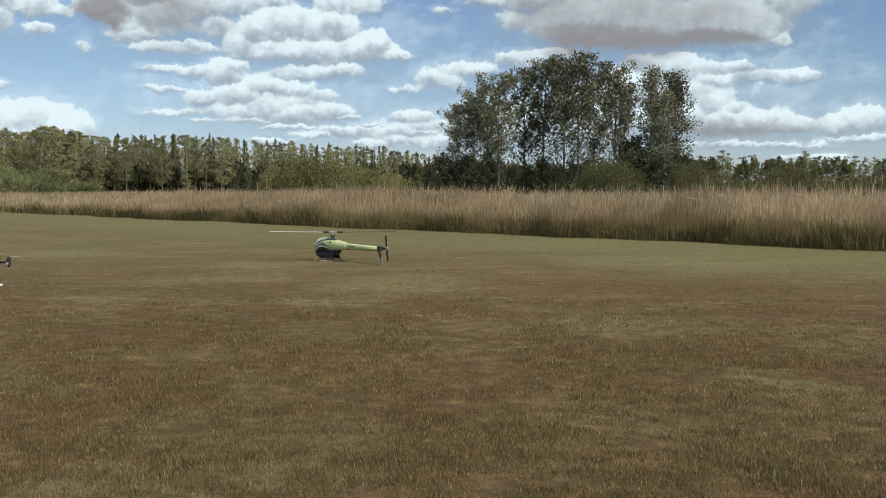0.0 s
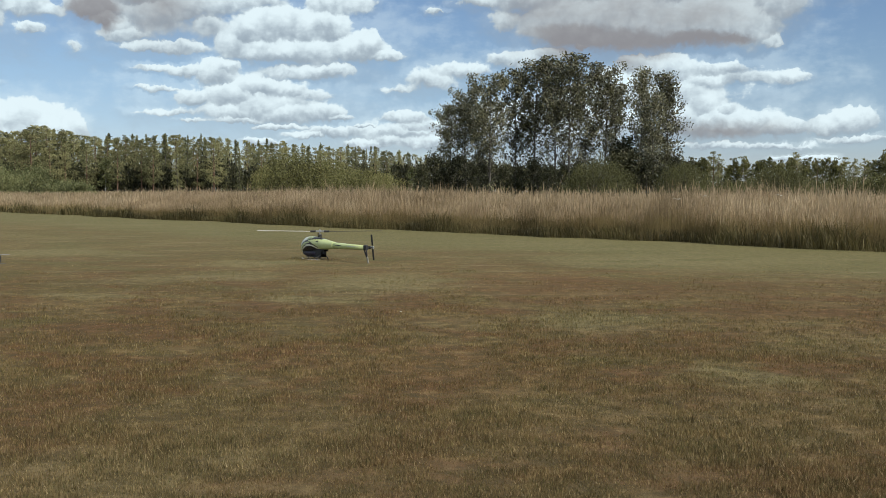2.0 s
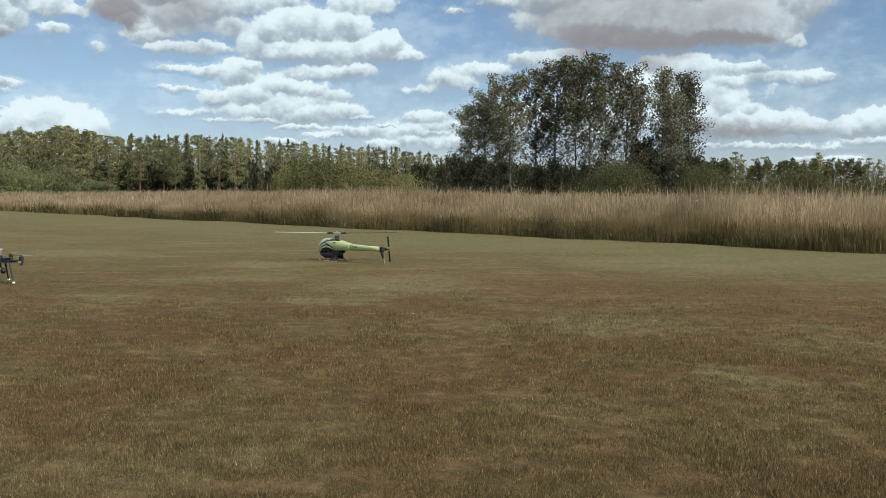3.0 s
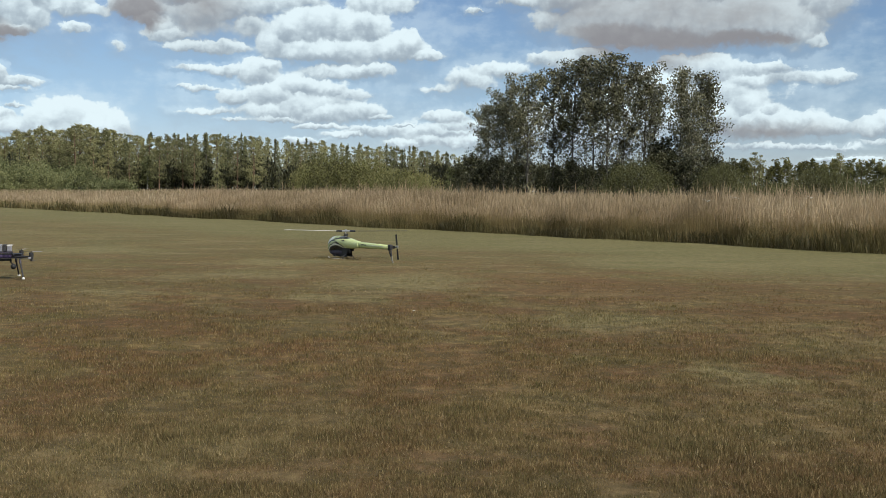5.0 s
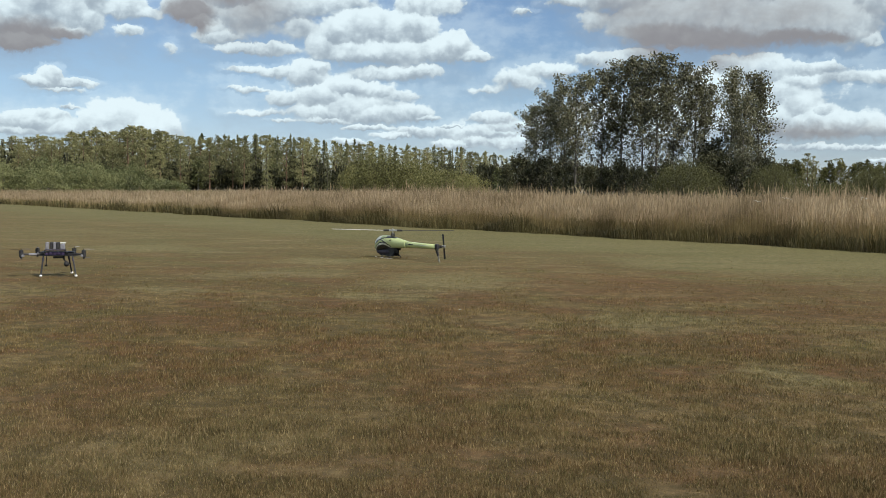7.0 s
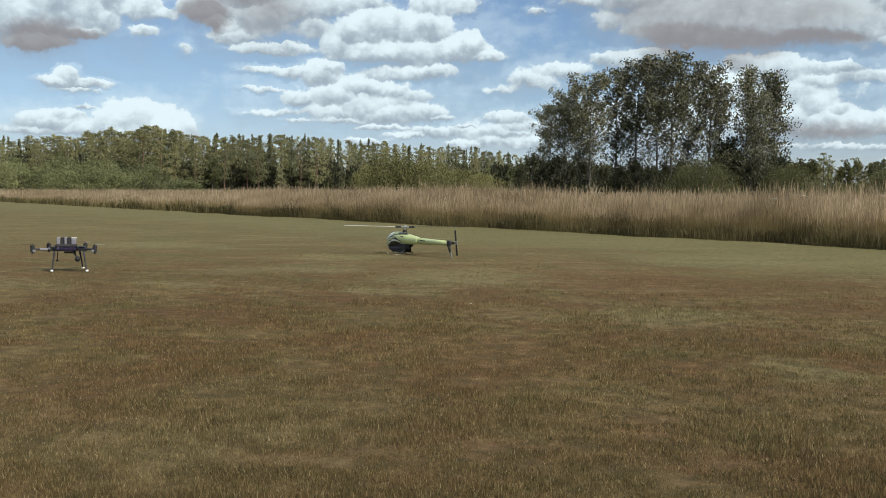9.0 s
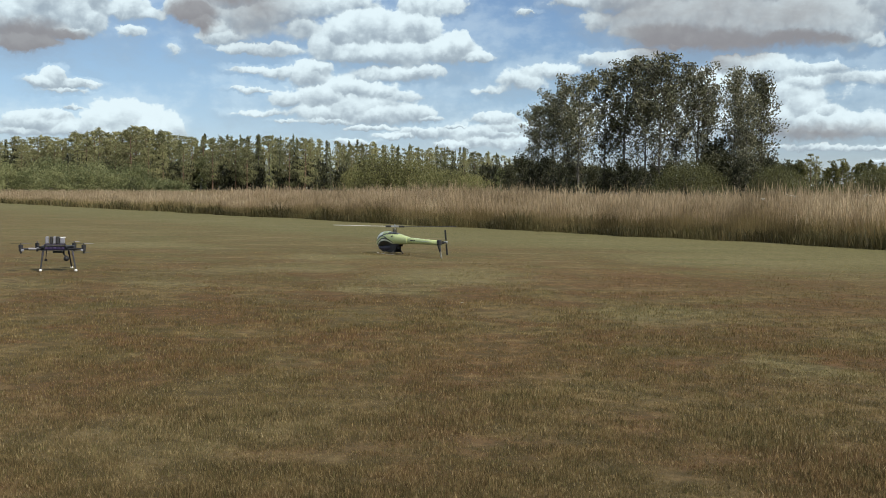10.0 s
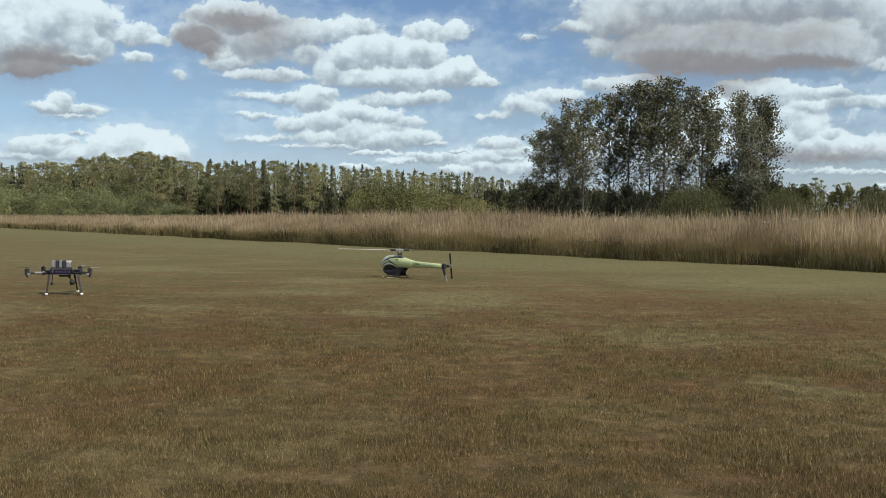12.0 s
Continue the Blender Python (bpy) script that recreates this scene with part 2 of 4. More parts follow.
# ---- materials ----
def blank(name):
    made = bpy.data.materials.new(name)
    made.use_nodes = True
    made.node_tree.nodes.clear()
    return made, Tree(made.node_tree)


def finish(n, colour, rough=0.7, metal=0.0, relief=None, depth=0.01, through_light=0.0, gloss=0.5):
    inputs = {"Base Color": colour, "Roughness": rough, "Metallic": metal, "Specular IOR Level": gloss}
    shader = n.add("ShaderNodeBsdfPrincipled", **inputs)
    if relief is not None:
        bump = n.add("ShaderNodeBump", Height=relief, Strength=0.6, Distance=depth)
        n.tree.links.new(bump.outputs[0], shader.inputs["Normal"])
    out = shader.outputs[0]
    if through_light:
        glow = n.add("ShaderNodeBsdfTranslucent", Color=colour)
        out = n.add("ShaderNodeMixShader", i0=through_light, i1=out, i2=glow.outputs[0]).outputs[0]
    n.add("ShaderNodeOutputMaterial", Surface=out)


def plain(name, colour, second=None, rough=0.5, metal=0.0, scale=30.0, gloss=0.5):
    """A surface with grain at two scales between two shades of a colour."""
    made, n = blank(name)
    where = n.add("ShaderNodeTexCoord").outputs["Object"]
    second = second or tuple(c * 0.7 for c in colour)
    coarse, fine = n.noise(where, scale, 3)[0], n.noise(where, scale * 9, 3)[0]
    mixed = n.mix(n.span(n.math("ADD", n.math("MULTIPLY", coarse, 0.65), n.math("MULTIPLY", fine, 0.35)), 0.35, 0.68), colour, second)
    finish(n, mixed, n.span(coarse, 0.2, 0.8, rough * 0.8, min(1, rough * 1.2)), metal, fine, 0.0006, gloss=gloss)
    return made


def leafy(name, dark, middle, light, through_light=0.3, patch=0.25, rough=0.6, own=0.55, differ=0.55, gloss=0.25, swing=0.0):
    """Foliage: every leaf or needle spray has its own shade, and whole branches differ too."""
    made, n = blank(name)
    geometry, place = n.add("ShaderNodeNewGeometry"), n.add("ShaderNodeTexCoord").outputs["Object"]
    whole = n.add("ShaderNodeObjectInfo").outputs["Random"]
    branch = n.noise(place, patch, 3)[0]
    if swing:
        branch = n.math("ADD", n.math("MULTIPLY", n.math("SUBTRACT", branch, 0.5), swing), 0.62)
    value = n.math("ADD", n.math("MULTIPLY", geometry.outputs["Random Per Island"], own), n.math("MULTIPLY", n.math("SUBTRACT", branch, 0.25), 1.15 - own))
    value = n.math("ADD", value, n.math("MULTIPLY", n.math("SUBTRACT", whole, 0.5), differ))
    colour = n.mix(n.span(value, 0.5, 1.0), n.mix(n.span(value, 0.0, 0.5), dark, middle), light)
    finish(n, colour, rough, through_light=through_light, gloss=gloss)
    return made


def bark(name, colour, second, scale=3.0):
    made, n = blank(name)
    where = n.vector("MULTIPLY", n.add("ShaderNodeTexCoord").outputs["Object"], (1, 1, 0.25))
    furrow, patch = n.noise(where, scale * 6, 5, 0.65)[0], n.noise(where, scale, 3)[0]
    finish(n, n.mix(n.span(n.math("ADD", n.math("MULTIPLY", furrow, 0.6), n.math("MULTIPLY", patch, 0.4)), 0.35, 0.65), colour, second), 0.85, relief=furrow, depth=0.03)
    return made


def turf(name, blades):
    """The mown field: straw, olive and reddish patches, and a greener lane along the tall grass."""
    made, n = blank(name)
    where = n.add("ShaderNodeTexCoord").outputs["Object"]
    xyz = n.add("ShaderNodeSeparateXYZ", Vector=where).outputs
    flat = n.vector("MULTIPLY", where, (1, 1, 0))
    broad, patch, tuft = n.noise(flat, 0.16, 3)[0], n.noise(n.vector("ADD", flat, (7.3, 2.1, 0)), 0.75, 4, 0.6)[0], n.noise(flat, 5.0, 4, 0.6)[0]
    red = n.noise(n.vector("ADD", flat, (31, 17, 0)), 1.6, 4, 0.6)[0]
    grain = n.noise(flat, 55.0, 4, 0.7)[0]
    value = n.math("ADD", n.math("MULTIPLY", patch, 0.5), n.math("ADD", n.math("MULTIPLY", broad, 0.35), n.math("MULTIPLY", tuft, 0.35)))
    colour = n.mix(n.span(value, 0.48, 0.74), TURF_GREEN, TURF_STRAW)
    colour = n.mix(n.math("MULTIPLY", n.span(red, 0.44, 0.60), n.span(xyz[1], 12.0, 6.0, 0.5, 0.9)), colour, TURF_RED)
    fleck = n.span(n.noise(n.vector("MULTIPLY", flat, (1.1, 2.6, 1)), 1.5, 5, 0.7)[0], 0.54, 0.70)
    colour = n.mix(n.math("MULTIPLY", fleck, 0.55), colour, TURF_WORN)
    moss = n.span(n.noise(n.vector("ADD", flat, (11, 90, 0)), 2.3, 5, 0.65)[0], 0.52, 0.70)
    colour = n.mix(n.math("MULTIPLY", moss, n.span(xyz[1], 3.0, 5.5, 0.25, 0.6)), colour, TURF_MOSS)
    lane = n.math("MULTIPLY", n.math("SUBTRACT", 22.3, n.math("ADD", xyz[0], xyz[1])), 0.7071)
    lane = n.math("ADD", lane, n.math("MULTIPLY", n.math("SUBTRACT", broad, 0.5), 7.0))
    colour = n.mix(n.math("MULTIPLY", n.span(lane, 6.2, 3.4), 0.8), colour, TURF_LANE)
    worn = n.span(n.noise(n.vector("ADD", n.vector("MULTIPLY", flat, (0.55, 1.0, 1)), (3, 50, 0)), 0.42, 3, 0.5)[0], 0.55, 0.68)
    colour = n.mix(n.math("MULTIPLY", worn, 0.55), colour, TURF_WORN)
    bent = n.vector("ADD", flat, n.vector("MULTIPLY", n.vector("SUBTRACT", n.noise(flat, 1.3, 4, 0.6)[1], (0.5, 0.5, 0.5)), (1.3, 1.6, 0)))

    def stains(spots):
        found = None
        for x, y, wide, long in spots:
            away = n.add("ShaderNodeVectorMath", i0=bent, i1=(1 / wide, 1 / long, 0), i2=(-x / wide, -y / long, 0))
            away.operation = "MULTIPLY_ADD"
            inside = n.math("SUBTRACT", 1.0, n.vector("LENGTH", away.outputs[0]))
            found = inside if found is None else n.math("MAXIMUM", found, inside)
        return n.span(found, -0.55, 0.65)

    pale_spots = [(-0.36, 9.74, 0.65, 0.95), (1.23, 6.93, 0.42, 0.5), (1.70, 4.97, 0.33, 0.22), (-2.02, 12.28, 0.6, 0.6), (-5.07, 14.14, 0.9, 0.7), (-0.75, 3.35, 0.6, 0.35), (-2.76, 8.34, 0.4, 0.3), (-0.95, 8.36, 0.45, 0.3), (2.77, 12.79, 1.2, 1.2)]
    brown_spots = [(0.26, 4.95, 0.55, 0.6), (-1.78, 6.21, 0.5, 0.5), (1.41, 5.78, 0.5, 0.4), (-0.71, 7.47, 0.6, 0.45), (0.84, 14.55, 1.5, 0.7), (2.71, 7.58, 0.6, 0.6), (-0.83, 5.43, 0.4, 0.4), (-1.47, 4.24, 0.3, 0.3), (1.9, 9.6, 1.2, 1.0)]
    colour = n.mix(n.math("MULTIPLY", stains(brown_spots), 0.6), colour, TURF_RED)
    colour = n.mix(n.math("MULTIPLY", stains(pale_spots), 0.85), colour, TURF_WORN)
    colour = n.mix(n.math("MULTIPLY", n.span(xyz[1], 9.0, 17.0), 0.45), colour, TURF_LANE)
    streak = n.span(n.noise(n.vector("MULTIPLY", flat, (0.5, 1.5, 1)), 1.2, 6, 0.7)[0], 0.53, 0.68)
    colour = n.mix(n.math("MULTIPLY", n.math("MULTIPLY", streak, n.span(xyz[1], 6.5, 10.0)), 0.5), colour, TURF_DRY)
    sward = n.span(n.noise(n.vector("ADD", n.vector("MULTIPLY", flat, (0.7, 1.3, 1)), (60, 8, 0)), 0.9, 5, 0.65)[0], 0.50, 0.66)
    colour = n.mix(n.math("MULTIPLY", n.math("MULTIPLY", sward, n.span(xyz[1], 6.5, 10.0)), 0.5), colour, TURF_SWARD)
    colour = n.mix(n.span(xyz[1], 5.5, 3.2, 0.0, 0.42), colour, TURF_THIN)
    mottle = n.noise(n.vector("ADD", flat, (5, 5, 0)), 6.5, 7, 0.78)[0]
    close = n.span(xyz[1], 12.0, 6.0, 0.25, 1.0)
    colour = n.mix(n.math("MULTIPLY", n.span(mottle, 0.56, 0.42), close), colour, n.mix(0.66, colour, (0.055, 0.043, 0.018)))
    colour = n.mix(n.math("MULTIPLY", n.math("MULTIPLY", n.span(mottle, 0.54, 0.68), 0.36), close), colour, TURF_BLADE)

    if blades:
        own = n.add("ShaderNodeNewGeometry").outputs["Random Per Island"]
        tone = n.mix(n.span(own, 0.55, 1.0), n.mix(n.span(own, 0.0, 0.5), (0.066, 0.058, 0.020), TURF_GREEN), TURF_BLADE)
        tone = n.mix(n.span(own, 0.11, 0.09), tone, (0.100, 0.108, 0.032))
        tone = n.mix(n.span(own, 0.955, 0.965), tone, (0.44, 0.355, 0.20))
        colour = n.vector("SCALE", n.mix(0.46, colour, tone))
        colour.node.inputs["Scale"].default_value = 1.31
        finish(n, colour, 0.7, through_light=0.45, gloss=0.2)
    else:
        clumps = n.noise(flat, 13.0, 6, 0.72)[0]
        colour = n.mix(n.span(clumps, 0.38, 0.62), n.mix(0.42, colour, (0.05, 0.038, 0.018)), colour)
        colour = n.mix(n.span(grain, 0.3, 0.75), n.mix(0.25, colour, (0.06, 0.047, 0.025)), colour)
        colour = n.mix(n.math("MULTIPLY", n.span(clumps, 0.58, 0.75), 0.5), colour, TURF_BLADE)
        finish(n, colour, 0.95, relief=grain, depth=0.02, gloss=0.1)
    return made


TURF_MOSS, TURF_THIN, TURF_DRY, TURF_SWARD = (0.080, 0.083, 0.024), (0.165, 0.108, 0.058), (0.275, 0.225, 0.125), (0.125, 0.122, 0.045)
TURF_GREEN, TURF_STRAW, TURF_RED = (0.117, 0.086, 0.033), (0.215, 0.143, 0.062), (0.142, 0.068, 0.030)
TURF_LANE, TURF_WORN, TURF_BLADE = (0.180, 0.165, 0.070), (0.226, 0.188, 0.088), (0.36, 0.275, 0.128)

turf_soil, turf_blades = turf("turf", False), turf("turf_blades", True)
straw = leafy("dry_grass", (0.115, 0.088, 0.037), (0.29, 0.225, 0.105), (0.46, 0.365, 0.19), 0.5, 1.1, own=0.22, differ=0.0, swing=2.4)
panicle = leafy("grass_panicles", (0.20, 0.148, 0.085), (0.42, 0.315, 0.195), (0.625, 0.495, 0.325), 0.5, 0.9, own=0.22, differ=0.0, swing=2.4)
# green leaf tone, darkened to include the shade at the tall grass's base
green_grass = leafy("green_grass", (0.065, 0.055, 0.022), (0.145, 0.122, 0.048), (0.27, 0.215, 0.095), 0.4, 0.8, own=0.3, swing=1.8)
needle_pine = leafy("pine_needles", (0.13, 0.128, 0.058), (0.26, 0.25, 0.115), (0.39, 0.365, 0.18), 0.1, 0.25, own=0.2, differ=0.7)
needle_spruce = leafy("spruce_needles", (0.10, 0.104, 0.05), (0.225, 0.223, 0.102), (0.34, 0.322, 0.15), 0.1, 0.25, own=0.2, differ=0.7)
leaf_aspen = leafy("aspen_leaves", (0.026, 0.026, 0.015), (0.14, 0.135, 0.072), (0.40, 0.385, 0.25), 0.14, 0.6, 0.40, own=0.6, differ=0.25, gloss=0.5)
leaf_willow = leafy("willow_leaves", (0.058, 0.06, 0.022), (0.165, 0.158, 0.058), (0.29, 0.268, 0.105), 0.25, 0.4)
leaf_dome = leafy("willow_dome_leaves", (0.045, 0.047, 0.018), (0.115, 0.113, 0.042), (0.235, 0.22, 0.085), 0.2, 0.4, differ=0.2)
# near-black so that the colour itself stands for shade under the trees
leaf_shaded = leafy("shaded_leaves", (0.016, 0.018, 0.009), (0.048, 0.049, 0.023), (0.11, 0.106, 0.052), 0.2, 0.4)
leaf_birch = leafy("birch_leaves", (0.1, 0.11, 0.048), (0.2, 0.208, 0.09), (0.295, 0.295, 0.135), 0.3, 0.4)
bark_pine = bark("pine_bark", (0.20, 0.115, 0.07), (0.10, 0.065, 0.045))
bark_grey = bark("aspen_bark", (0.12, 0.11, 0.09), (0.045, 0.042, 0.036))
bark_birch = bark("birch_bark", (0.50, 0.48, 0.44), (0.12, 0.11, 0.10))
petal = plain("white_petals", (0.75, 0.74, 0.68), (0.6, 0.6, 0.5), 0.7, scale=80)

lime = plain("lime_paint", (0.47, 0.52, 0.25), (0.39, 0.45, 0.20), 0.28, scale=6)
pale = plain("pale_paint", (0.68, 0.69, 0.56), (0.58, 0.60, 0.46), 0.25, scale=6)
carbon = plain("carbon_fibre", (0.014, 0.013, 0.016), (0.008, 0.008, 0.009), 0.6, scale=140)
smoked = plain("smoked_canopy", (0.016, 0.016, 0.016), (0.009, 0.009, 0.009), 0.32, scale=9)
purple = plain("violet_anodised", (0.10, 0.07, 0.15), (0.06, 0.045, 0.10), 0.35, 0.6, scale=60)
steel = plain("machined_steel", (0.55, 0.55, 0.55), (0.38, 0.38, 0.39), 0.32, 0.9, scale=70)
rubber = plain("black_rubber", (0.02, 0.019, 0.021), (0.012, 0.012, 0.012), 0.7, scale=50)
white_plastic = plain("white_plastic", (0.78, 0.77, 0.74), (0.66, 0.65, 0.62), 0.45, scale=40)
grey_wrap = plain("grey_battery_wrap", (0.21, 0.205, 0.22), (0.14, 0.14, 0.155), 0.4, scale=30)
fin_grey = plain("fin_grey", (0.27, 0.25, 0.20), (0.20, 0.18, 0.14), 0.5, scale=20)
blade_pale = plain("pale_blade", (0.62, 0.60, 0.55), (0.50, 0.48, 0.44), 0.3, scale=20)
mauve = plain("mauve_fairing", (0.035, 0.026, 0.045), (0.02, 0.016, 0.028), 0.6, scale=30)


# ---- building helpers ----
def thing(name, label, category, group="", kind="", at=None):
    """An empty at the base of a thing, which carries its parts."""
    ob = tagged(new(name), label, category, group, kind)
    if at is not None:
        ob.matrix_basis = at
    return ob


def part(name, data, material, parent=None, label="", smooth=False):
    """Link a bmesh or a mesh as one object under a thing or a part."""
    if isinstance(data, bmesh.types.BMesh):
        mesh = bpy.data.meshes.new(name)
        data.to_mesh(mesh)
        data.free()
    else:
        mesh = data
    for m in material if isinstance(material, (list, tuple)) else [material]:
        mesh.materials.append(m)
    if smooth:
        mesh.polygons.foreach_set("use_smooth", [True] * len(mesh.polygons))
    ob = new(name, mesh)
    ob.parent = parent
    return tagged(ob, label)


def tri_mesh(name, verts, tris):
    """A mesh from numpy arrays of corners and triangles."""
    mesh = bpy.data.meshes.new(name)
    verts, tris = np.asarray(verts, np.float32), np.asarray(tris, np.int32)
    mesh.vertices.add(len(verts))
    mesh.vertices.foreach_set("co", verts.ravel())
    mesh.loops.add(tris.size)
    mesh.loops.foreach_set("vertex_index", tris.ravel())
    mesh.polygons.add(len(tris))
    mesh.polygons.foreach_set("loop_start", np.arange(0, tris.size, 3, dtype=np.int32))
    mesh.update(calc_edges=True)
    mesh.validate()
    return mesh


def box(bm, size, at=(0, 0, 0), bevel=0.0, turn=None):
    made = bmesh.ops.create_cube(bm, size=1.0, matrix=Matrix.Translation(at) @ (turn or Matrix()) @ Matrix.Diagonal((*size, 1)))
    if bevel:
        edges = list({e for v in made["verts"] for e in v.link_edges})
        bmesh.ops.bevel(bm, geom=edges, offset=bevel, segments=2, affect="EDGES", profile=0.5)
    return bm


def rod(bm, a, b, ra, rb=None, sides=10, caps=True):
    """A tapered round bar from a to b."""
    a, b = Vector(a), Vector(b)
    turn = (b - a).to_track_quat("Z", "Y").to_matrix().to_4x4()
    bmesh.ops.create_cone(bm, cap_ends=caps, segments=sides, radius1=ra, radius2=ra if rb is None else rb, depth=(b - a).length,
                          matrix=Matrix.Translation((a + b) / 2) @ turn)
    return bm


def loft(bm, rings):
    """Skin rings of corners, each given as a list of points of equal number; the ends are closed."""
    made = [[bm.verts.new(p) for p in ring] for ring in rings]
    for r, s in zip(made, made[1:]):
        for i in range(len(r)):
            j = (i + 1) % len(r)
            bm.faces.new((r[i], r[j], s[j], s[i]))
    bm.faces.new(made[0][::-1])
    bm.faces.new(made[-1])
    bmesh.ops.recalc_face_normals(bm, faces=bm.faces[:])
    return bm


def oval(x, y, z, ry, rz, count=18, power=2.3):
    """A ring across the x axis, a little squarer than an ellipse."""
    ring = []
    for i in range(count):
        c, s = math.cos(2 * math.pi * i / count), math.sin(2 * math.pi * i / count)
        ring.append((x, y + ry * math.copysign(abs(c) ** (2 / power), c), z + rz * math.copysign(abs(s) ** (2 / power), s)))
    return ring


def sprays(centres, sizes, rng, flat=0.0, slim=0.5, level=0.0, axis=None):
    """One bent leaf or spray of two triangles at each centre; level: how far they lie flat."""
    n = len(centres)
    a = rng.normal(size=(n, 3))
    a[:, 2] *= 1 - flat
    if axis is not None:
        a = a * 0.55 + axis
    a /= np.linalg.norm(a, axis=1, keepdims=True) + 1e-9
    b = np.cross(a, rng.normal(size=(n, 3)))
    b /= np.linalg.norm(b, axis=1, keepdims=True) + 1e-9
    if level:
        normal = rng.normal(size=(n, 3)) * (1 - level)
        normal[:, 2] += level
        b = np.cross(normal, a)
        b /= np.linalg.norm(b, axis=1, keepdims=True) + 1e-9
        a = np.cross(b, normal)
        a /= np.linalg.norm(a, axis=1, keepdims=True) + 1e-9
    s = np.asarray(sizes).reshape(-1, 1)
    dip = np.cross(a, b) * s * 0.25
    corners = np.stack([centres - a * s, centres + b * s * slim + dip, centres + a * s, centres - b * s * slim + dip], 1).reshape(-1, 3)
    base = np.arange(n) * 4
    tris = np.concatenate([np.stack([base, base + 1, base + 2], 1), np.stack([base, base + 2, base + 3], 1)])
    return corners, tris


def stem_mesh(name, bars):
    bm = bmesh.new()
    for a, b, ra, rb, sides in bars:
        rod(bm, a, b, ra, rb, sides)
    mesh = bpy.data.meshes.new(name)
    bm.to_mesh(mesh)
    bm.free()
    return mesh


def spot(az, far, z=0.0, turn=0.0, size=1.0, tall=1.0):
    """A pose on the ground at an azimuth in degrees and a distance from the middle of the field."""
    a = radians(az)
    return pose(far * math.sin(a), far * math.cos(a), z, 0, 0, turn) @ Matrix.Diagonal((size, size, size * tall, 1))


def again(ob, m):
    """A copy of a thing at a pose that holds its whole scale."""
    return copy_thing(ob, m @ Matrix.Diagonal((*[1 / v for v in ob.scale], 1)))


# ---- the ground ----
def make_ground():
    """One sheet from the lawn to the horizon, finer where it is near."""
    steps = [-4200, -2000, -900, -400, -200, -120, -80, -60]
    line = steps + list(np.arange(-50, 51, 1.0)) + [-s for s in reversed(steps)]
    bm = bmesh.new()
    rows = []
    for y in line:
        row = []
        for x in line:
            near = max(0.0, 1 - math.hypot(x, y) / 60)
            row.append(bm.verts.new((x, y, 0.012 * near * noise.noise((x * 0.22, y * 0.22, 0.3)))))
        rows.append(row)
    for r, s in zip(rows, rows[1:]):
        for i in range(len(r) - 1):
            bm.faces.new((r[i], r[i + 1], s[i + 1], s[i]))
    tagged(part("ground", bm, turf_soil, smooth=True), "mown dry grass field, brown and olive", "ground", kind="structure")


def lift(x, y):
    """The ground's height."""
    near = max(0.0, 1 - math.hypot(x, y) / 60)
    return 0.012 * near * noise.noise((x * 0.22, y * 0.22, 0.3))


make_ground()


def make_lawn():
    """Short mown blades over the near field."""
    rng = np.random.default_rng(4)
    verts, tris = [], []
    number, tall = 640000, 0.0165
    r = 2.2 * 7.5 ** (1 - np.sqrt(1 - rng.random(number)))
    a = np.radians(rng.uniform(-36, 31, number) + np.where(rng.random(number) < 0.22, rng.normal(0, 40, number), 0))
    r = np.where(rng.random(number) < 0.03, rng.uniform(0.5, 2.6, number), r * rng.normal(1.0, 0.08, number))
    x, y = r * np.sin(a), r * np.cos(a)
    keep = x + y < 22.2
    x, y = x[keep], y[keep]
    n, far = len(x), np.hypot(x, y)
    ground = np.array([lift(p, q) for p, q in zip(x, y)])
    clump = np.array([noise.noise((p * 2.1, q * 2.1, 5.0)) + 0.8 * noise.noise((p * 7.0, q * 7.0, 8.0)) for p, q in zip(x, y)])
    h = tall * rng.uniform(0.4, 1.25, n) * np.clip(1 + 0.75 * clump, 0.3, 2.0) * np.clip(1.30 - far / 18, 0.5, 1.0)
    lean, lead = np.abs(rng.normal(0.0, 0.45, n)) * h, rng.uniform(0, 2 * np.pi, n)
    side = rng.uniform(0, 2 * np.pi, n)
    w = (0.0010 + 0.00036 * far) * rng.uniform(0.6, 1.4, n)
    foot = np.stack([x, y, ground - 0.004], 1)
    across = np.stack([np.cos(side), np.sin(side), np.zeros(n)], 1) * w[:, None]
    tip = foot + np.stack([np.cos(lead) * lean, np.sin(lead) * lean, h], 1)
    verts.append(np.stack([foot - across, foot + across, tip], 1).reshape(-1, 3))
    tris.append(np.arange(n * 3).reshape(-1, 3))
    count = n * 3
    # longer tufts where the helicopter stands
    n = 500
    x, y = rng.normal(-1.42, 0.17, n), rng.normal(12.97, 0.14, n)
    foot = np.stack([x, y, np.full(n, -0.004)], 1)
    side, lead = rng.uniform(0, np.pi, n), rng.uniform(0, 2 * np.pi, n)
    h = rng.uniform(0.010, 0.030, n)
    across = np.stack([np.cos(side), np.sin(side), np.zeros(n)], 1) * 0.004
    tip = foot + np.stack([np.cos(lead) * h * 0.6, np.sin(lead) * h * 0.6, h], 1)
    verts.append(np.stack([foot - across, foot + across, tip], 1).reshape(-1, 3))
    tris.append(np.arange(n * 3).reshape(-1, 3) + count)
    ob = part("mown_grass", tri_mesh("mown_grass", np.concatenate(verts), np.concatenate(tris)), turf_blades)
    tagged(ob, "short dry mown grass blades, straw and olive", "grass", kind="stuff")


make_lawn()


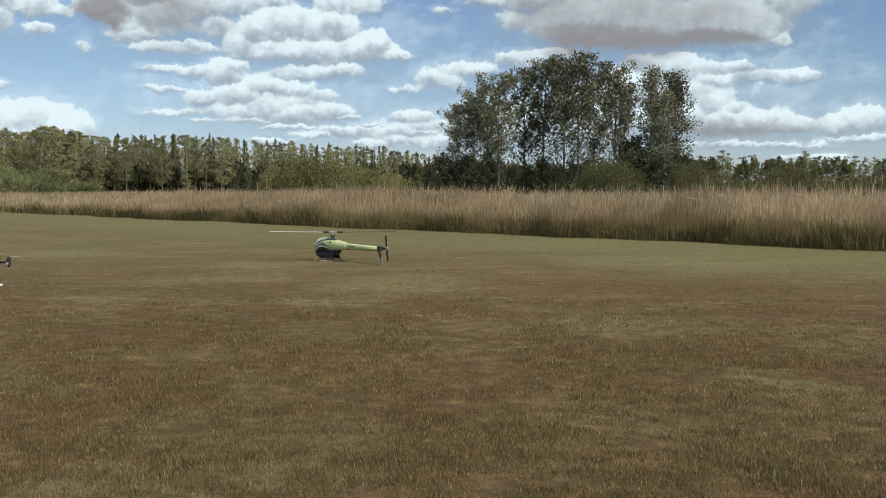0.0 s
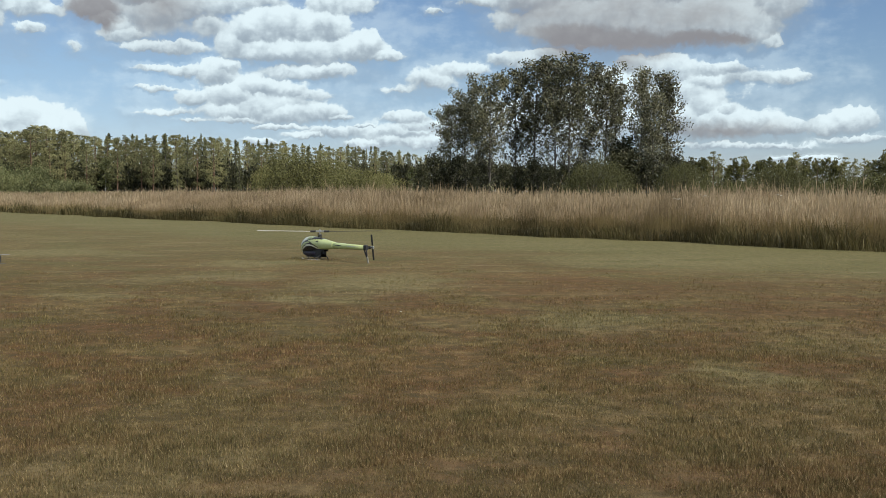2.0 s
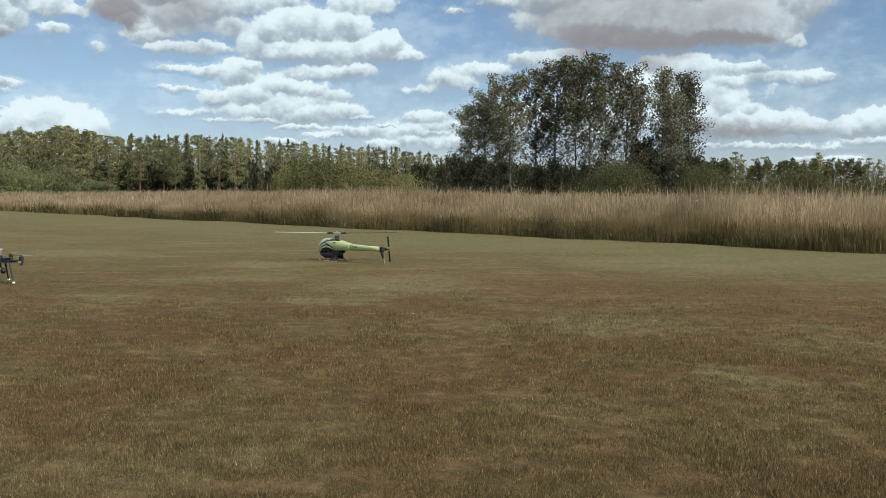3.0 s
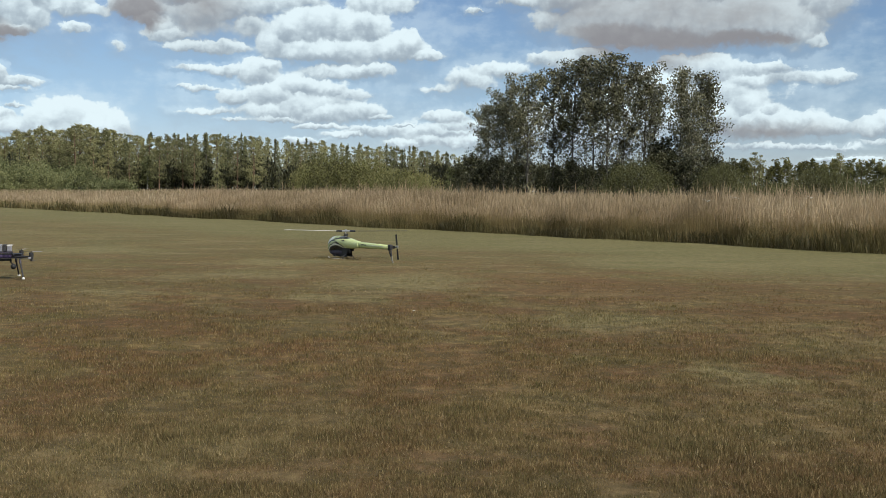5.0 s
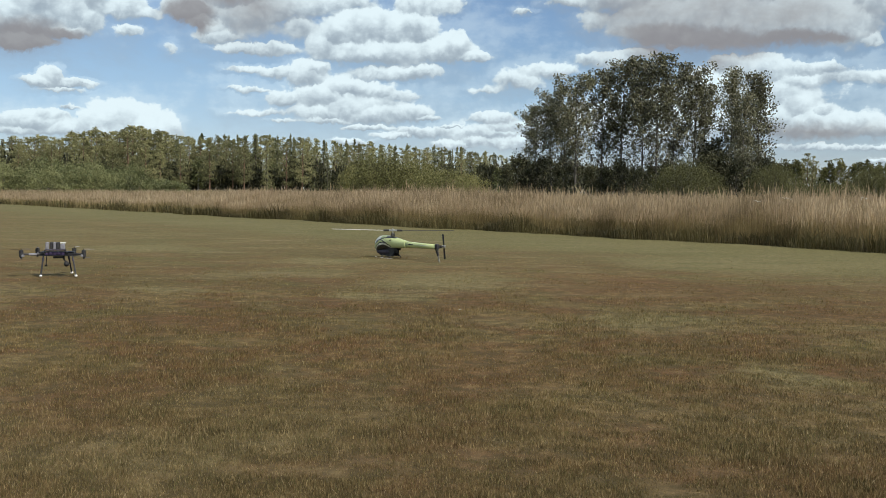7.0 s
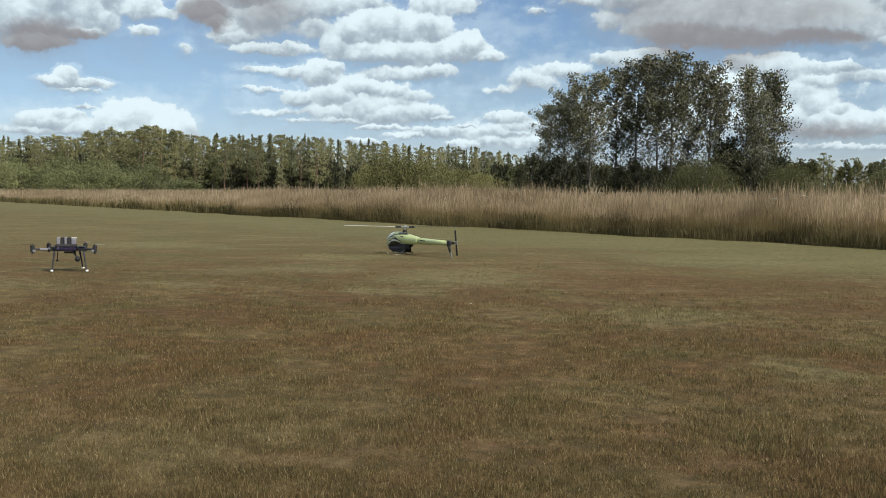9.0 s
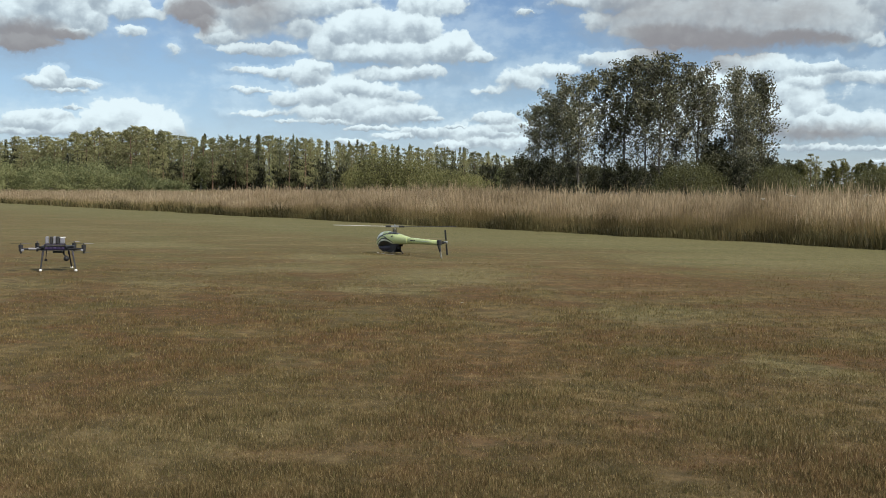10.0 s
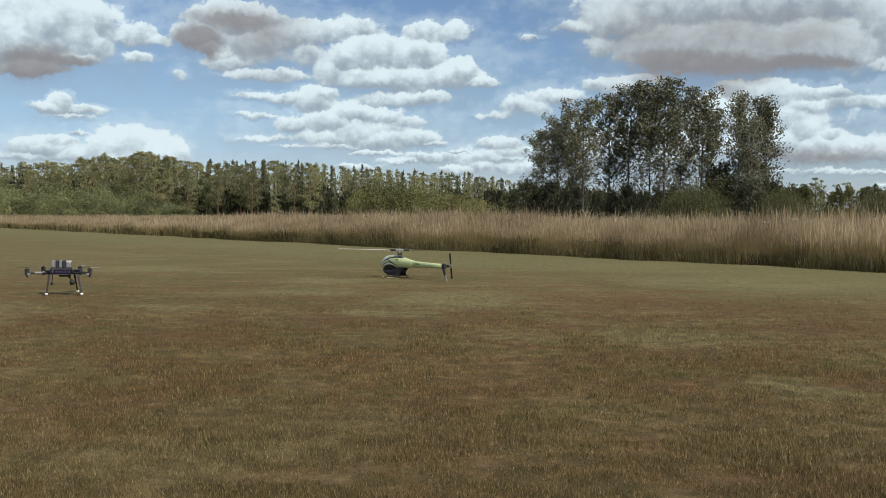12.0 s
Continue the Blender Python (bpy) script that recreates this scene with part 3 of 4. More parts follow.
# ---- the tall grass beyond the lawn ----
def meadow_points(rng, number, depth_a, depth_b, along_a, along_b, ragged=0.5):
    """Places beyond the lawn's edge, which runs along x + y = 22.3."""
    along, depth = rng.uniform(along_a, along_b, number), depth_a + (depth_b - depth_a) * rng.random(number) ** 1.4
    wave = np.array([noise.noise((v * 0.35, 0, 2.0)) + 0.5 * noise.noise((v * 1.1, 4, 2.0)) for v in along])
    depth = depth + wave * ragged + 0.0004 * np.clip(along - 20, 0, None) ** 2
    # along grows towards the far end of the edge, to -x and +y
    return 11.15 - along * 0.7071 + depth * 0.7071, 11.15 + along * 0.7071 + depth * 0.7071, along, depth


def make_meadow():
    rng = np.random.default_rng(11)
    stalks, heads, leaves = ([], []), ([], []), ([], [])

    def put(store, verts, per):
        base = sum(len(v) for v in store[0])
        store[0].append(verts.reshape(-1, 3))
        n = len(verts)
        tri = np.array(per)
        store[1].append((np.arange(n)[:, None, None] * verts.shape[1] + tri[None]).reshape(-1, 3) + base)

    zones = ((84000, 0.0, 2.8, -6, 30, 0.62, 1.0), (34000, 0.0, 3.4, 26, 100, 1.6, 1.0), (12000, 0.0, 5.0, 90, 240, 5.0, 1.0), (28000, 1.6, 9.0, -8, 60, 1.0, 1.02), (17000, 8.0, 32.0, -12, 110, 2.2, 1.03), (11000, 28.0, 90.0, -20, 200, 4.5, 1.03))
    for number, da, db, aa, ab, thick, tallness in zones:
        x, y, along, depth = meadow_points(rng, number, da, db, aa, ab)
        n = len(x)
        patch = np.array([noise.noise((p * 0.25, q * 0.25, 1.0)) + 0.9 * noise.noise((p * 1.1, q * 1.1, 9.0)) + 0.5 * noise.noise((p * 3.0, q * 3.0, 6.0)) for p, q in zip(x, y)])
        h = tallness * (0.80 + 0.17 * patch) * np.clip(rng.normal(0.90, 0.15, n), 0.45, 1.3)
        h = h * np.clip(0.72 + depth * 0.22, 0.5, 1.0)
        # the grass is shorter towards the far end
        h = h * np.interp(np.degrees(np.arctan2(x, y)), (-29, -22, -13, -5), (0.60, 0.68, 0.90, 1.0))
        rare = rng.random(n) < 0.03
        h[rare] *= rng.uniform(1.05, 1.22, rare.sum())
        lean, lead = np.abs(rng.normal(0.0, 0.20, n)) * h, rng.uniform(0, 2 * np.pi, n)
        foot = np.stack([x, y, np.full(n, -0.01)], 1)
        bend = np.stack([np.cos(lead), np.sin(lead), np.zeros(n)], 1) * lean[:, None]
        mid, tip = foot + bend * 0.3 + np.array([0, 0, 1]) * (h * 0.55)[:, None], foot + bend + np.array([0, 0, 1]) * h[:, None]
        side = rng.uniform(0, np.pi, n)
        across = np.stack([np.cos(side), np.sin(side), np.zeros(n)], 1)
        w = 0.0035 * thick * rng.uniform(0.7, 1.4, n)[:, None]
        put(stalks, np.stack([foot - across * w, foot + across * w, tip], 1), ((0, 1, 2),))
        # feathery heads
        long, wide = h * rng.uniform(0.18, 0.40, n), 0.0055 * thick * rng.uniform(0.4, 1.7, n)
        low = tip - (tip - mid) / (np.linalg.norm(tip - mid, axis=1, keepdims=True)) * long[:, None]
        centre = low * 0.55 + tip * 0.45
        put(heads, np.stack([low, centre - across * wide[:, None], tip, centre + across * wide[:, None]], 1), ((0, 1, 2), (0, 2, 3)))
    # long leaves among the stalks, greener at the edge; extra ones darken the shaded base
    for number, da, db, aa, ab, thick, weeds in ((40000, -0.25, 1.2, -6, 32, 0.6, 0), (14000, -0.3, 2.5, 26, 100, 2.0, 0), (9000, 2.0, 10.0, -8, 60, 2.0, 0), (30000, -0.05, 1.5, -6, 40, 0.7, 1)):
        x, y, along, depth = meadow_points(rng, number, da, db, aa, ab)
        n = len(x)
        clump = np.array([noise.noise((v * 0.8, d * 0.8, 3.0)) for v, d in zip(along, depth)])
        h = rng.uniform(0.12, 0.46, n) * (0.8 + 0.9 * np.clip(clump, 0, 1)) if weeds else rng.uniform(0.05, 0.27, n) * (1 + 0.9 * clump)
        lean, lead = rng.uniform(0.2, 0.9, n) * h, rng.uniform(0, 2 * np.pi, n)
        foot = np.stack([x, y, np.full(n, -0.01)], 1)
        bend = np.stack([np.cos(lead), np.sin(lead), np.zeros(n)], 1) * lean[:, None]
        mid, tip = foot + bend * 0.35 + np.array([0, 0, 1]) * (h * 0.7)[:, None], foot + bend + np.array([0, 0, 1]) * h[:, None]
        side = lead + np.pi / 2 + rng.normal(0, 0.4, n)
        across = np.stack([np.cos(side), np.sin(side), np.zeros(n)], 1) * (0.006 * thick * rng.uniform(0.6, 1.6, n))[:, None]
        if weeds:
            some = clump > np.where(along < 9.0, 0.0, 0.26)
            h, foot, mid, tip, across = h[some], foot[some], mid[some], tip[some], across[some]
        put(leaves, np.stack([foot - across * 0.7, foot + across * 0.7, mid + across, mid - across, tip], 1), ((0, 1, 2), (0, 2, 3), (3, 2, 4)))
    for name, store, material, label in (("tall_grass_stalks", stalks, straw, "tall dry tan meadow grass stalks"), ("tall_grass_heads", heads, panicle, "pinkish tan slender grass seed heads"),
                                         ("tall_grass_leaves", leaves, green_grass, "green and yellowed grass leaves at the meadow's edge, darkened for shade")):
        tagged(part(name, tri_mesh(name, np.concatenate(store[0]), np.concatenate(store[1])), material), label, "tall grass", kind="stuff")


make_meadow()


# ---- trees ----
def conifer(name, label, seed, tall, wide, spruce, needles, trunk_skin, number=1500):
    """A spruce with drooping tiers, or a pine with a bare lower trunk and cushions of needles."""
    rng = np.random.default_rng(seed)
    tree = thing(name, label, "tree", "trees of the wood")
    bars = [((0, 0, -0.3), (rng.normal(0, .1), rng.normal(0, .1), tall * 0.5), tall * 0.014, tall * 0.010, 6)]
    bars.append((bars[0][1], (0, 0, tall * 0.97), tall * 0.010, 0.02, 5))
    pts, sizes, ways = [], [], []
    low = 0.04 if spruce else rng.uniform(0.08, 0.22)
    tiers = 24 if spruce else 12
    per = number / tiers / (6 if spruce else 6.5)
    grain = (1500 / number) ** 0.5
    for i in range(tiers):
        u = (i + rng.random() * 0.8) / tiers
        reach = wide * ((1 - u) ** 0.95 * 0.97 + 0.03) if spruce else wide * (0.10 + 1.05 * (1 - u) ** 0.56 * min(1.0, (u + 0.16) * 2.6))
        for k in range(rng.integers(5, 8) if spruce else rng.integers(5, 9)):
            z = tall * (low + (0.985 - low) * min(1, u + rng.uniform(-0.5, 0.6) / tiers))
            a = rng.uniform(0, 2 * math.pi)
            r = reach * rng.uniform(0.45, 1.2) * (1 + 0.18 * math.sin(a * 2 + seed))
            drop = -0.32 * r if spruce else 0.16 * r
            tip = np.array([math.cos(a) * r, math.sin(a) * r, z + drop])
            if (i + k) % 5 == 0:
                bars.append(((0, 0, z), tuple(tip * np.array([0.9, 0.9, 1])), 0.05, 0.015, 3))
            m = max(3, int(per * (0.45 + r / wide)))
            s = rng.random(m) ** 0.6 if spruce else np.clip(rng.normal(0.88, 0.15, m), 0.1, 1.2)
            along = np.stack([tip[0] * s, tip[1] * s, z + drop * s ** 1.4], 1)
            if spruce:
                along += rng.normal(size=(m, 3)) * (0.15 * wide * (0.35 + 0.65 * s) * (0.2 + 0.8 * reach / wide))[:, None] * np.array([1, 1, 0.6])
            else:
                along += rng.normal(size=(m, 3)) * wide * 0.17 * (0.28 + 0.72 * reach / wide) * np.array([1, 1, 0.60])
            pts.append(along)
            out = np.array([math.cos(a), math.sin(a), -0.25 if spruce else 0.45])
            ways.append(np.tile(out / np.linalg.norm(out), (m, 1)))
            sizes.append(rng.uniform(0.20, 0.44, m) * tall / 17 * grain)
    top = np.stack([rng.normal(0, 0.12, 24), rng.normal(0, 0.12, 24), tall * rng.uniform(0.93, 1.0, 24)], 1) if spruce else np.stack([rng.normal(0, wide * 0.06, 40), rng.normal(0, wide * 0.06, 40), tall * (1 - np.abs(rng.normal(0, 0.045, 40)))], 1)
    pts.append(top)
    sizes.append(rng.uniform(0.15, 0.32, len(top)))
    ways.append(np.tile([0, 0, 1.0], (len(top), 1)))
    verts, tris = sprays(np.concatenate(pts), np.concatenate(sizes), rng, 0.3, 0.30, 0.34, np.concatenate(ways))
    part("trunk", stem_mesh("trunk", bars), trunk_skin, tree)
    part("crown", tri_mesh("crown", verts, tris), needles, tree)
    return tree


def broadleaf(name, label, seed, tall, wide, leaves, trunk_skin, number=9000, leaf=0.17, bare=0.14, limbs=46, lean=0.0, rise=0.9, group="trees of the clump", fill=0.105, cone=0.0):
    """A tree with ascending limbs and leaves in clusters round the twigs, with gaps between."""
    rng = np.random.default_rng(seed)
    tree = thing(name, label, "tree", group)
    bars, spine = [], []
    for i in range(7):
        u = i / 6
        spine.append(np.array([lean * u + rng.normal(0, 0.10) * u, rng.normal(0, 0.10) * u, -0.3 + tall * 0.97 * u]))
    girth = tall * 0.0105
    for i, (a, b) in enumerate(zip(spine, spine[1:])):
        bars.append((tuple(a), tuple(b), girth * (1 - i / 6.4), girth * (1 - (i + 1) / 6.4), 7))
    pts, sizes = [], []
    for i in range(limbs):
        u = bare + (0.98 - bare) * ((i + rng.random()) / limbs) ** 0.82
        root = spine[min(5, int(u * 6))] + (spine[min(5, int(u * 6)) + 1] - spine[min(5, int(u * 6))]) * (u * 6 - min(5, int(u * 6)))
        profile = max(0.10, 1.05 - u * cone) if cone else min(1.0, 0.70 + 0.6 * (u - bare)) if u < 0.52 else max(0.15, 1.0 - ((u - 0.52) / 0.48) ** 1.25 * 0.9)
        r, a = wide * profile * rng.uniform(0.55, 1.1), rng.uniform(0, 2 * math.pi)
        up = r * rise * rng.uniform(0.5, 1.2)
        tip = root + np.array([math.cos(a) * r, math.sin(a) * r, min(up, tall * 1.0 - root[2])])
        elbow = root * 0.5 + tip * 0.5 + np.array([0, 0, -0.08 * r])
        thick = 0.02 + girth * 0.35 * (1 - u)
        bars += [(tuple(root), tuple(elbow), thick, thick * 0.7, 5), (tuple(elbow), tuple(elbow * 0.3 + tip * 0.7), thick * 0.7, 0.01, 4)]
        for k in range(8):
            s = rng.uniform(0.30, 1.06)
            middle = (root + (elbow - root) * s * 2 if s < 0.5 else elbow + (tip - elbow) * (s * 2 - 1)) + rng.normal(size=3) * wide * 0.17
            m = int(number / limbs / 8 * rng.uniform(0.3, 1.7))
            pts.append(middle + rng.normal(size=(m, 3)) * wide * fill * rng.uniform(0.55, 1.15) * np.array([1, 1, 0.72]))
            sizes.append(rng.uniform(0.6, 1.3, m) * leaf)
    pts, sizes = np.concatenate(pts), np.concatenate(sizes)
    keep = (pts[:, 2] < tall * 1.03) & (np.hypot(pts[:, 0], pts[:, 1]) < wide * 1.0)
    verts, tris = sprays(pts[keep], sizes[keep], rng, 0.1, 0.55)
    part("trunk", stem_mesh("trunk", bars), trunk_skin, tree)
    part("crown", tri_mesh("crown", verts, tris), leaves, tree)
    return tree


def aspen(name, label, seed, tall, wide, number, full, cone=0.0, leaf=0.19):
    """A slender tree with steep limbs; full: how high its close crown begins, over sparse lower boughs."""
    rng = np.random.default_rng(seed)
    tree = thing(name, label, "tree", "trees of the clump")
    bend = rng.normal(0, 0.25, 2)

    def stem(u):
        return np.array([bend[0] * math.sin(u * 4), bend[1] * math.sin(u * 3), -0.3 + (tall * 0.98 + 0.3) * u])

    girth = tall * 0.0095
    bars = [(tuple(stem(i / 8)), tuple(stem((i + 1) / 8)), girth * (1 - i / 8.3), girth * (1 - (i + 1) / 8.3), 7) for i in range(8)]
    pts, sizes, ways = [], [], []
    limbs = 74
    for i in range(limbs):
        u = 0.05 + 0.94 * (i + rng.random()) / limbs
        root = stem(u)
        top = math.sqrt(max(0.0, 1 - max(0.0, (u - 0.60) / 0.42) ** 2))
        reach = (1.12 - u * 0.95) if cone else 0.16 + 0.84 * top * min(1.0, 0.55 + 0.6 * u)
        r, a = wide * reach * rng.uniform(0.50, 1.0), rng.uniform(0, 2 * math.pi)
        rise = r * rng.uniform(0.5, 1.3) * (0.7 if cone else 1.0)
        tip = root + np.array([math.cos(a) * r, math.sin(a) * r, min(rise, tall * 1.01 - root[2])])
        mid = root * 0.45 + tip * 0.55 + np.array([0, 0, -0.10 * r])
        thick = 0.018 + girth * 0.30 * (1 - u)
        bars += [(tuple(root), tuple(mid), thick, thick * 0.6, 4), (tuple(mid), tuple(tip), thick * 0.6, 0.008, 3)]
        share = 1.25 if u > full else rng.choice([0.0, 0.15, 0.9])
        out = np.array([math.cos(a), math.sin(a), 1.3])
        for k in range(6):
            q = rng.uniform(0.25, 1.08)
            middle = (root + (mid - root) * q / 0.55 if q < 0.55 else mid + (tip - mid) * (q - 0.55) / 0.45) + rng.normal(size=3) * wide * 0.10
            m = int(number / limbs / 6 * share * rng.uniform(0.3, 1.7))
            if m:
                # upright sprays, longer than they are broad
                pts.append(middle + rng.normal(size=(m, 3)) * wide * rng.uniform(0.06, 0.105) * np.array([0.9, 0.9, 1.3]))
                sizes.append(rng.uniform(0.6, 1.3, m) * leaf)
                ways.append(np.tile(out / 1.64, (m, 1)))
    pts, sizes, ways = np.concatenate(pts), np.concatenate(sizes), np.concatenate(ways)
    keep = pts[:, 2] < tall * 1.03
    verts, tris = sprays(pts[keep], sizes[keep], rng, 0.0, 0.52, axis=ways[keep] * 0.7)
    part("trunk", stem_mesh("trunk", bars), bark_grey, tree)
    part("crown", tri_mesh("crown", verts, tris), leaf_aspen, tree)
    return tree


def shrub(name, label, seed, wide, tall, leaves, number=5000, leaf=0.12, category="bush", group="bushes by the meadow", tufts=90):
    """A rounded bush of many stems from one base, its leaves in uneven tufts."""
    rng = np.random.default_rng(seed)
    bush = thing(name, label, category, group)
    bars, pts, sizes = [], [], []
    for i in range(tufts):
        a, e = rng.uniform(0, 2 * math.pi), math.asin(rng.random() ** 0.8)
        r = rng.uniform(0.72, 1.06) if i % 4 else rng.uniform(0.35, 0.7)
        tip = np.array([math.cos(a) * math.cos(e) * wide * r, math.sin(a) * math.cos(e) * wide * r, tall * (0.06 + 0.94 * math.sin(e) * r)])
        if i % 3 == 0:
            bars.append(((tip[0] * 0.1, tip[1] * 0.1, -0.2), tuple(tip), 0.04, 0.01, 4))
        m = int(number / tufts * rng.uniform(0.5, 1.5))
        pts.append(tip + rng.normal(size=(m, 3)) * np.array([wide * 0.13, wide * 0.13, tall * 0.10]) * (0.62 if tufts > 200 else 1.0))
        sizes.append(rng.uniform(0.6, 1.4, m) * leaf)
    pts = np.concatenate(pts)
    pts[:, 2] = np.abs(pts[:, 2])
    verts, tris = sprays(pts, np.concatenate(sizes), rng, 0.0, 0.5)
    part("stem", stem_mesh("stem", bars), bark_grey, bush)
    part("foliage", tri_mesh("foliage", verts, tris), leaves, bush)
    return bush


def make_wood():
    """The mixed wood along the far side of the meadow."""
    rng = np.random.default_rng(23)
    pines = [conifer("pine_tree", "tall pine with olive needle cushions in a dense wood", 40 + i, 17, 3.2, False, needle_pine, bark_pine, 2800) for i in range(5)]
    spruces = [conifer("spruce_tree", "dark pointed spruce in a dense wood", 60 + i, 17, 3.3, True, needle_spruce, bark_grey, 2800) for i in range(4)]
    far_pines = [conifer("pine_tree", "olive pine deep in a dense wood", 45 + i, 17, 3.3, False, needle_pine, bark_pine, 700) for i in range(3)]
    far_spruces = [conifer("spruce_tree", "pointed spruce deep in a dense wood", 65 + i, 17, 2.7, True, needle_spruce, bark_grey, 650) for i in range(3)]
    birches = [broadleaf("birch_tree", "light green birch at the wood's edge", 80 + i, 13, 2.6, leaf_birch, bark_birch, 1500, 0.34, 0.10, 30, group="trees of the wood") for i in range(2)]
    first = {id(o): True for o in pines + spruces + birches + far_pines + far_spruces}
    # skyline: azimuth and elevation of the tops in degrees
    sky_az = [-28.55, -27.05, -25.25, -24.47, -23.13, -21.77, -20.67, -18.98, -17.25, -14.15, -11.28, -8.81, -6.00, -3.47, -0.93, 1.61, 6.66]
    sky_up = [2.54, 2.60, 2.73, 2.92, 3.11, 3.30, 3.36, 2.89, 2.92, 3.08, 2.83, 2.76, 2.57, 2.45, 2.03, 1.68, 1.46]

    def plant(kind, az, far, height, base):
        m = spot(az, far, 0, rng.uniform(0, 360), height / base, 1.0) @ Matrix.Diagonal((*[rng.uniform(0.8, 1.2) * (1.2 if az < -14.30 else 1.0)] * 2, 1, 1))
        if first.pop(id(kind), None):
            kind.matrix_basis = m
        else:
            again(kind, m)

    for row, (far, step, drop) in enumerate(((300, 0.95, 0.97), (315, 0.58, 1.0), (324, 0.48, 0.98), (334, 0.48, 0.98))):
        az = -29.5
        while az < 6.5:
            far_here = far + rng.uniform(-4, 4)
            height = 0.85 + far_here * math.tan(radians(np.interp(az, sky_az, sky_up))) * drop
            height *= rng.uniform(0.90, 1.02) if row else rng.uniform(0.70, 0.99)
            spruce_share = 0.2 if az < -19.54 else 0.5
            pick = rng.random()
            if row == 0 and pick > 0.90 and az > -19.54:
                plant(birches[rng.integers(2)], az, far_here, height * 0.88, 13)
            elif pick < spruce_share:
                plant(spruces[rng.integers(4)] if row < 2 else far_spruces[rng.integers(3)], az, far_here, height * 1.03, 17)
            else:
                plant(pines[rng.integers(5)] if row < 2 else far_pines[rng.integers(3)], az, far_here, height, 17)
            az += step * rng.uniform(0.6, 1.35)
    # the lower and more distant wood on the other side of the poplars
    small = [broadleaf("young_birch", "small dull green birch in a far wood", 90 + i, 11, 2.2, leaf_willow, bark_birch, 1500, 0.25, 0.08, 24, group="trees of the far wood") for i in range(2)]
    first.update({id(o): True for o in small})
    for row, far in enumerate((400, 412)):
        az = 11.0
        while az < 27.5:
            height = 0.85 + far * math.tan(radians(1.78 + 0.40 * noise.noise((az * 0.9, row, 7)))) * rng.uniform(0.85, 1.12)
            pick = rng.random()
            if pick < 0.62:
                plant(small[rng.integers(2)], az, far, height, 11)
            elif pick < 0.92:
                plant(far_pines[rng.integers(3)], az, far, height * 1.02, 17)
            else:
                plant(far_spruces[rng.integers(3)], az, far, height * 1.05, 17)
            az += 0.42 * rng.uniform(0.6, 1.4)
    for kind in pines + spruces + birches + far_pines + far_spruces + small:
        if id(kind) in first:
            plant(kind, rng.uniform(-28, 4), 350, 15, 17)


make_wood()


def make_poplars():
    """The clump of aspens that stands alone on the meadow."""
    far = 135
    label = "tall grey-green aspen with airy leaf clusters"
    kinds = [aspen("aspen_tree", label, 5, 18.5, 4.0, 6700, 0.44), aspen("aspen_tree", label, 6, 18.5, 3.8, 6200, 0.50), aspen("aspen_tree", label, 7, 18.5, 3.9, 6500, 0.42),
             aspen("aspen_tree", label, 8, 18.5, 4.5, 6200, 0.06, 1.0), aspen("aspen_tree", label, 9, 18.5, 3.4, 5200, 0.36)]
    used = set()
    stand = [(0.50, 4.85, 0, 0, 0.72), (1.36, 5.78, 1, 3, 0.85), (2.66, 6.55, 2, -2, 0.95), (4.02, 6.76, 4, 4, 0.95), (5.29, 7.33, 0, 1, 1.05), (6.27, 7.23, 1, 5, 0.95), (7.08, 7.61, 2, -3, 1.05),
             (7.86, 6.61, 4, 4, 0.90), (8.90, 7.16, 1, 0, 0.95), (9.61, 5.92, 4, 6, 0.70), (10.95, 6.89, 3, 0, 0.78), (12.18, 6.63, 3, 3, 0.98), (1.98, 4.74, 4, 6, 0.90), (11.60, 5.45, 4, -2, 0.70)]
    for i, (az, up, kind, back, broad) in enumerate(stand):
        size = (0.85 + (far + back) * math.tan(radians(up))) / 19.1
        m = spot(az + 0.30, far + back, 0, 77 * i) @ Matrix.Diagonal((broad, broad, size, 1))
        if kind in used:
            again(kinds[kind], m)
        else:
            used.add(kind)
            kinds[kind].matrix_basis = m
    # smaller trees that fill the foot of the clump, leaves darkened for the crowns' shade
    low = [broadleaf("young_aspen", "young aspen at the foot of the clump, leaves darkened for shade", 14 + i, 7.0, 2.3, leaf_shaded, bark_grey, 2000, 0.17, 0.04, 34) for i in range(2)]
    spots = [(-1.13, 5.0, 0), (-0.47, 7.2, 1), (0.17, 5.6, 0), (0.89, 6.6, 1), (1.74, 5.2, 0), (2.52, 6.4, 1), (3.46, 5.0, 0), (4.39, 5.4, 1), (5.16, 6.2, 0), (6.08, 5.0, 1), (6.85, 5.6, 0), (7.61, 6.0, 1), (8.52, 5.0, 0), (9.42, 5.6, 1), (10.10, 9.5, 0), (10.52, 7.6, 1), (11.35, 6.4, 0), (12.22, 5.0, 1), (12.95, 6.2, 0), (13.44, 5.0, 1), (9.75, 7.0, 0)]
    for i, (az, height, kind) in enumerate(spots):
        m = spot(az + 0.25, 127 + (i * 7) % 9, 0, 50 * i, height / 8.4)
        if i < 2:
            low[kind].matrix_basis = m
        else:
            again(low[kind], m)


make_poplars()


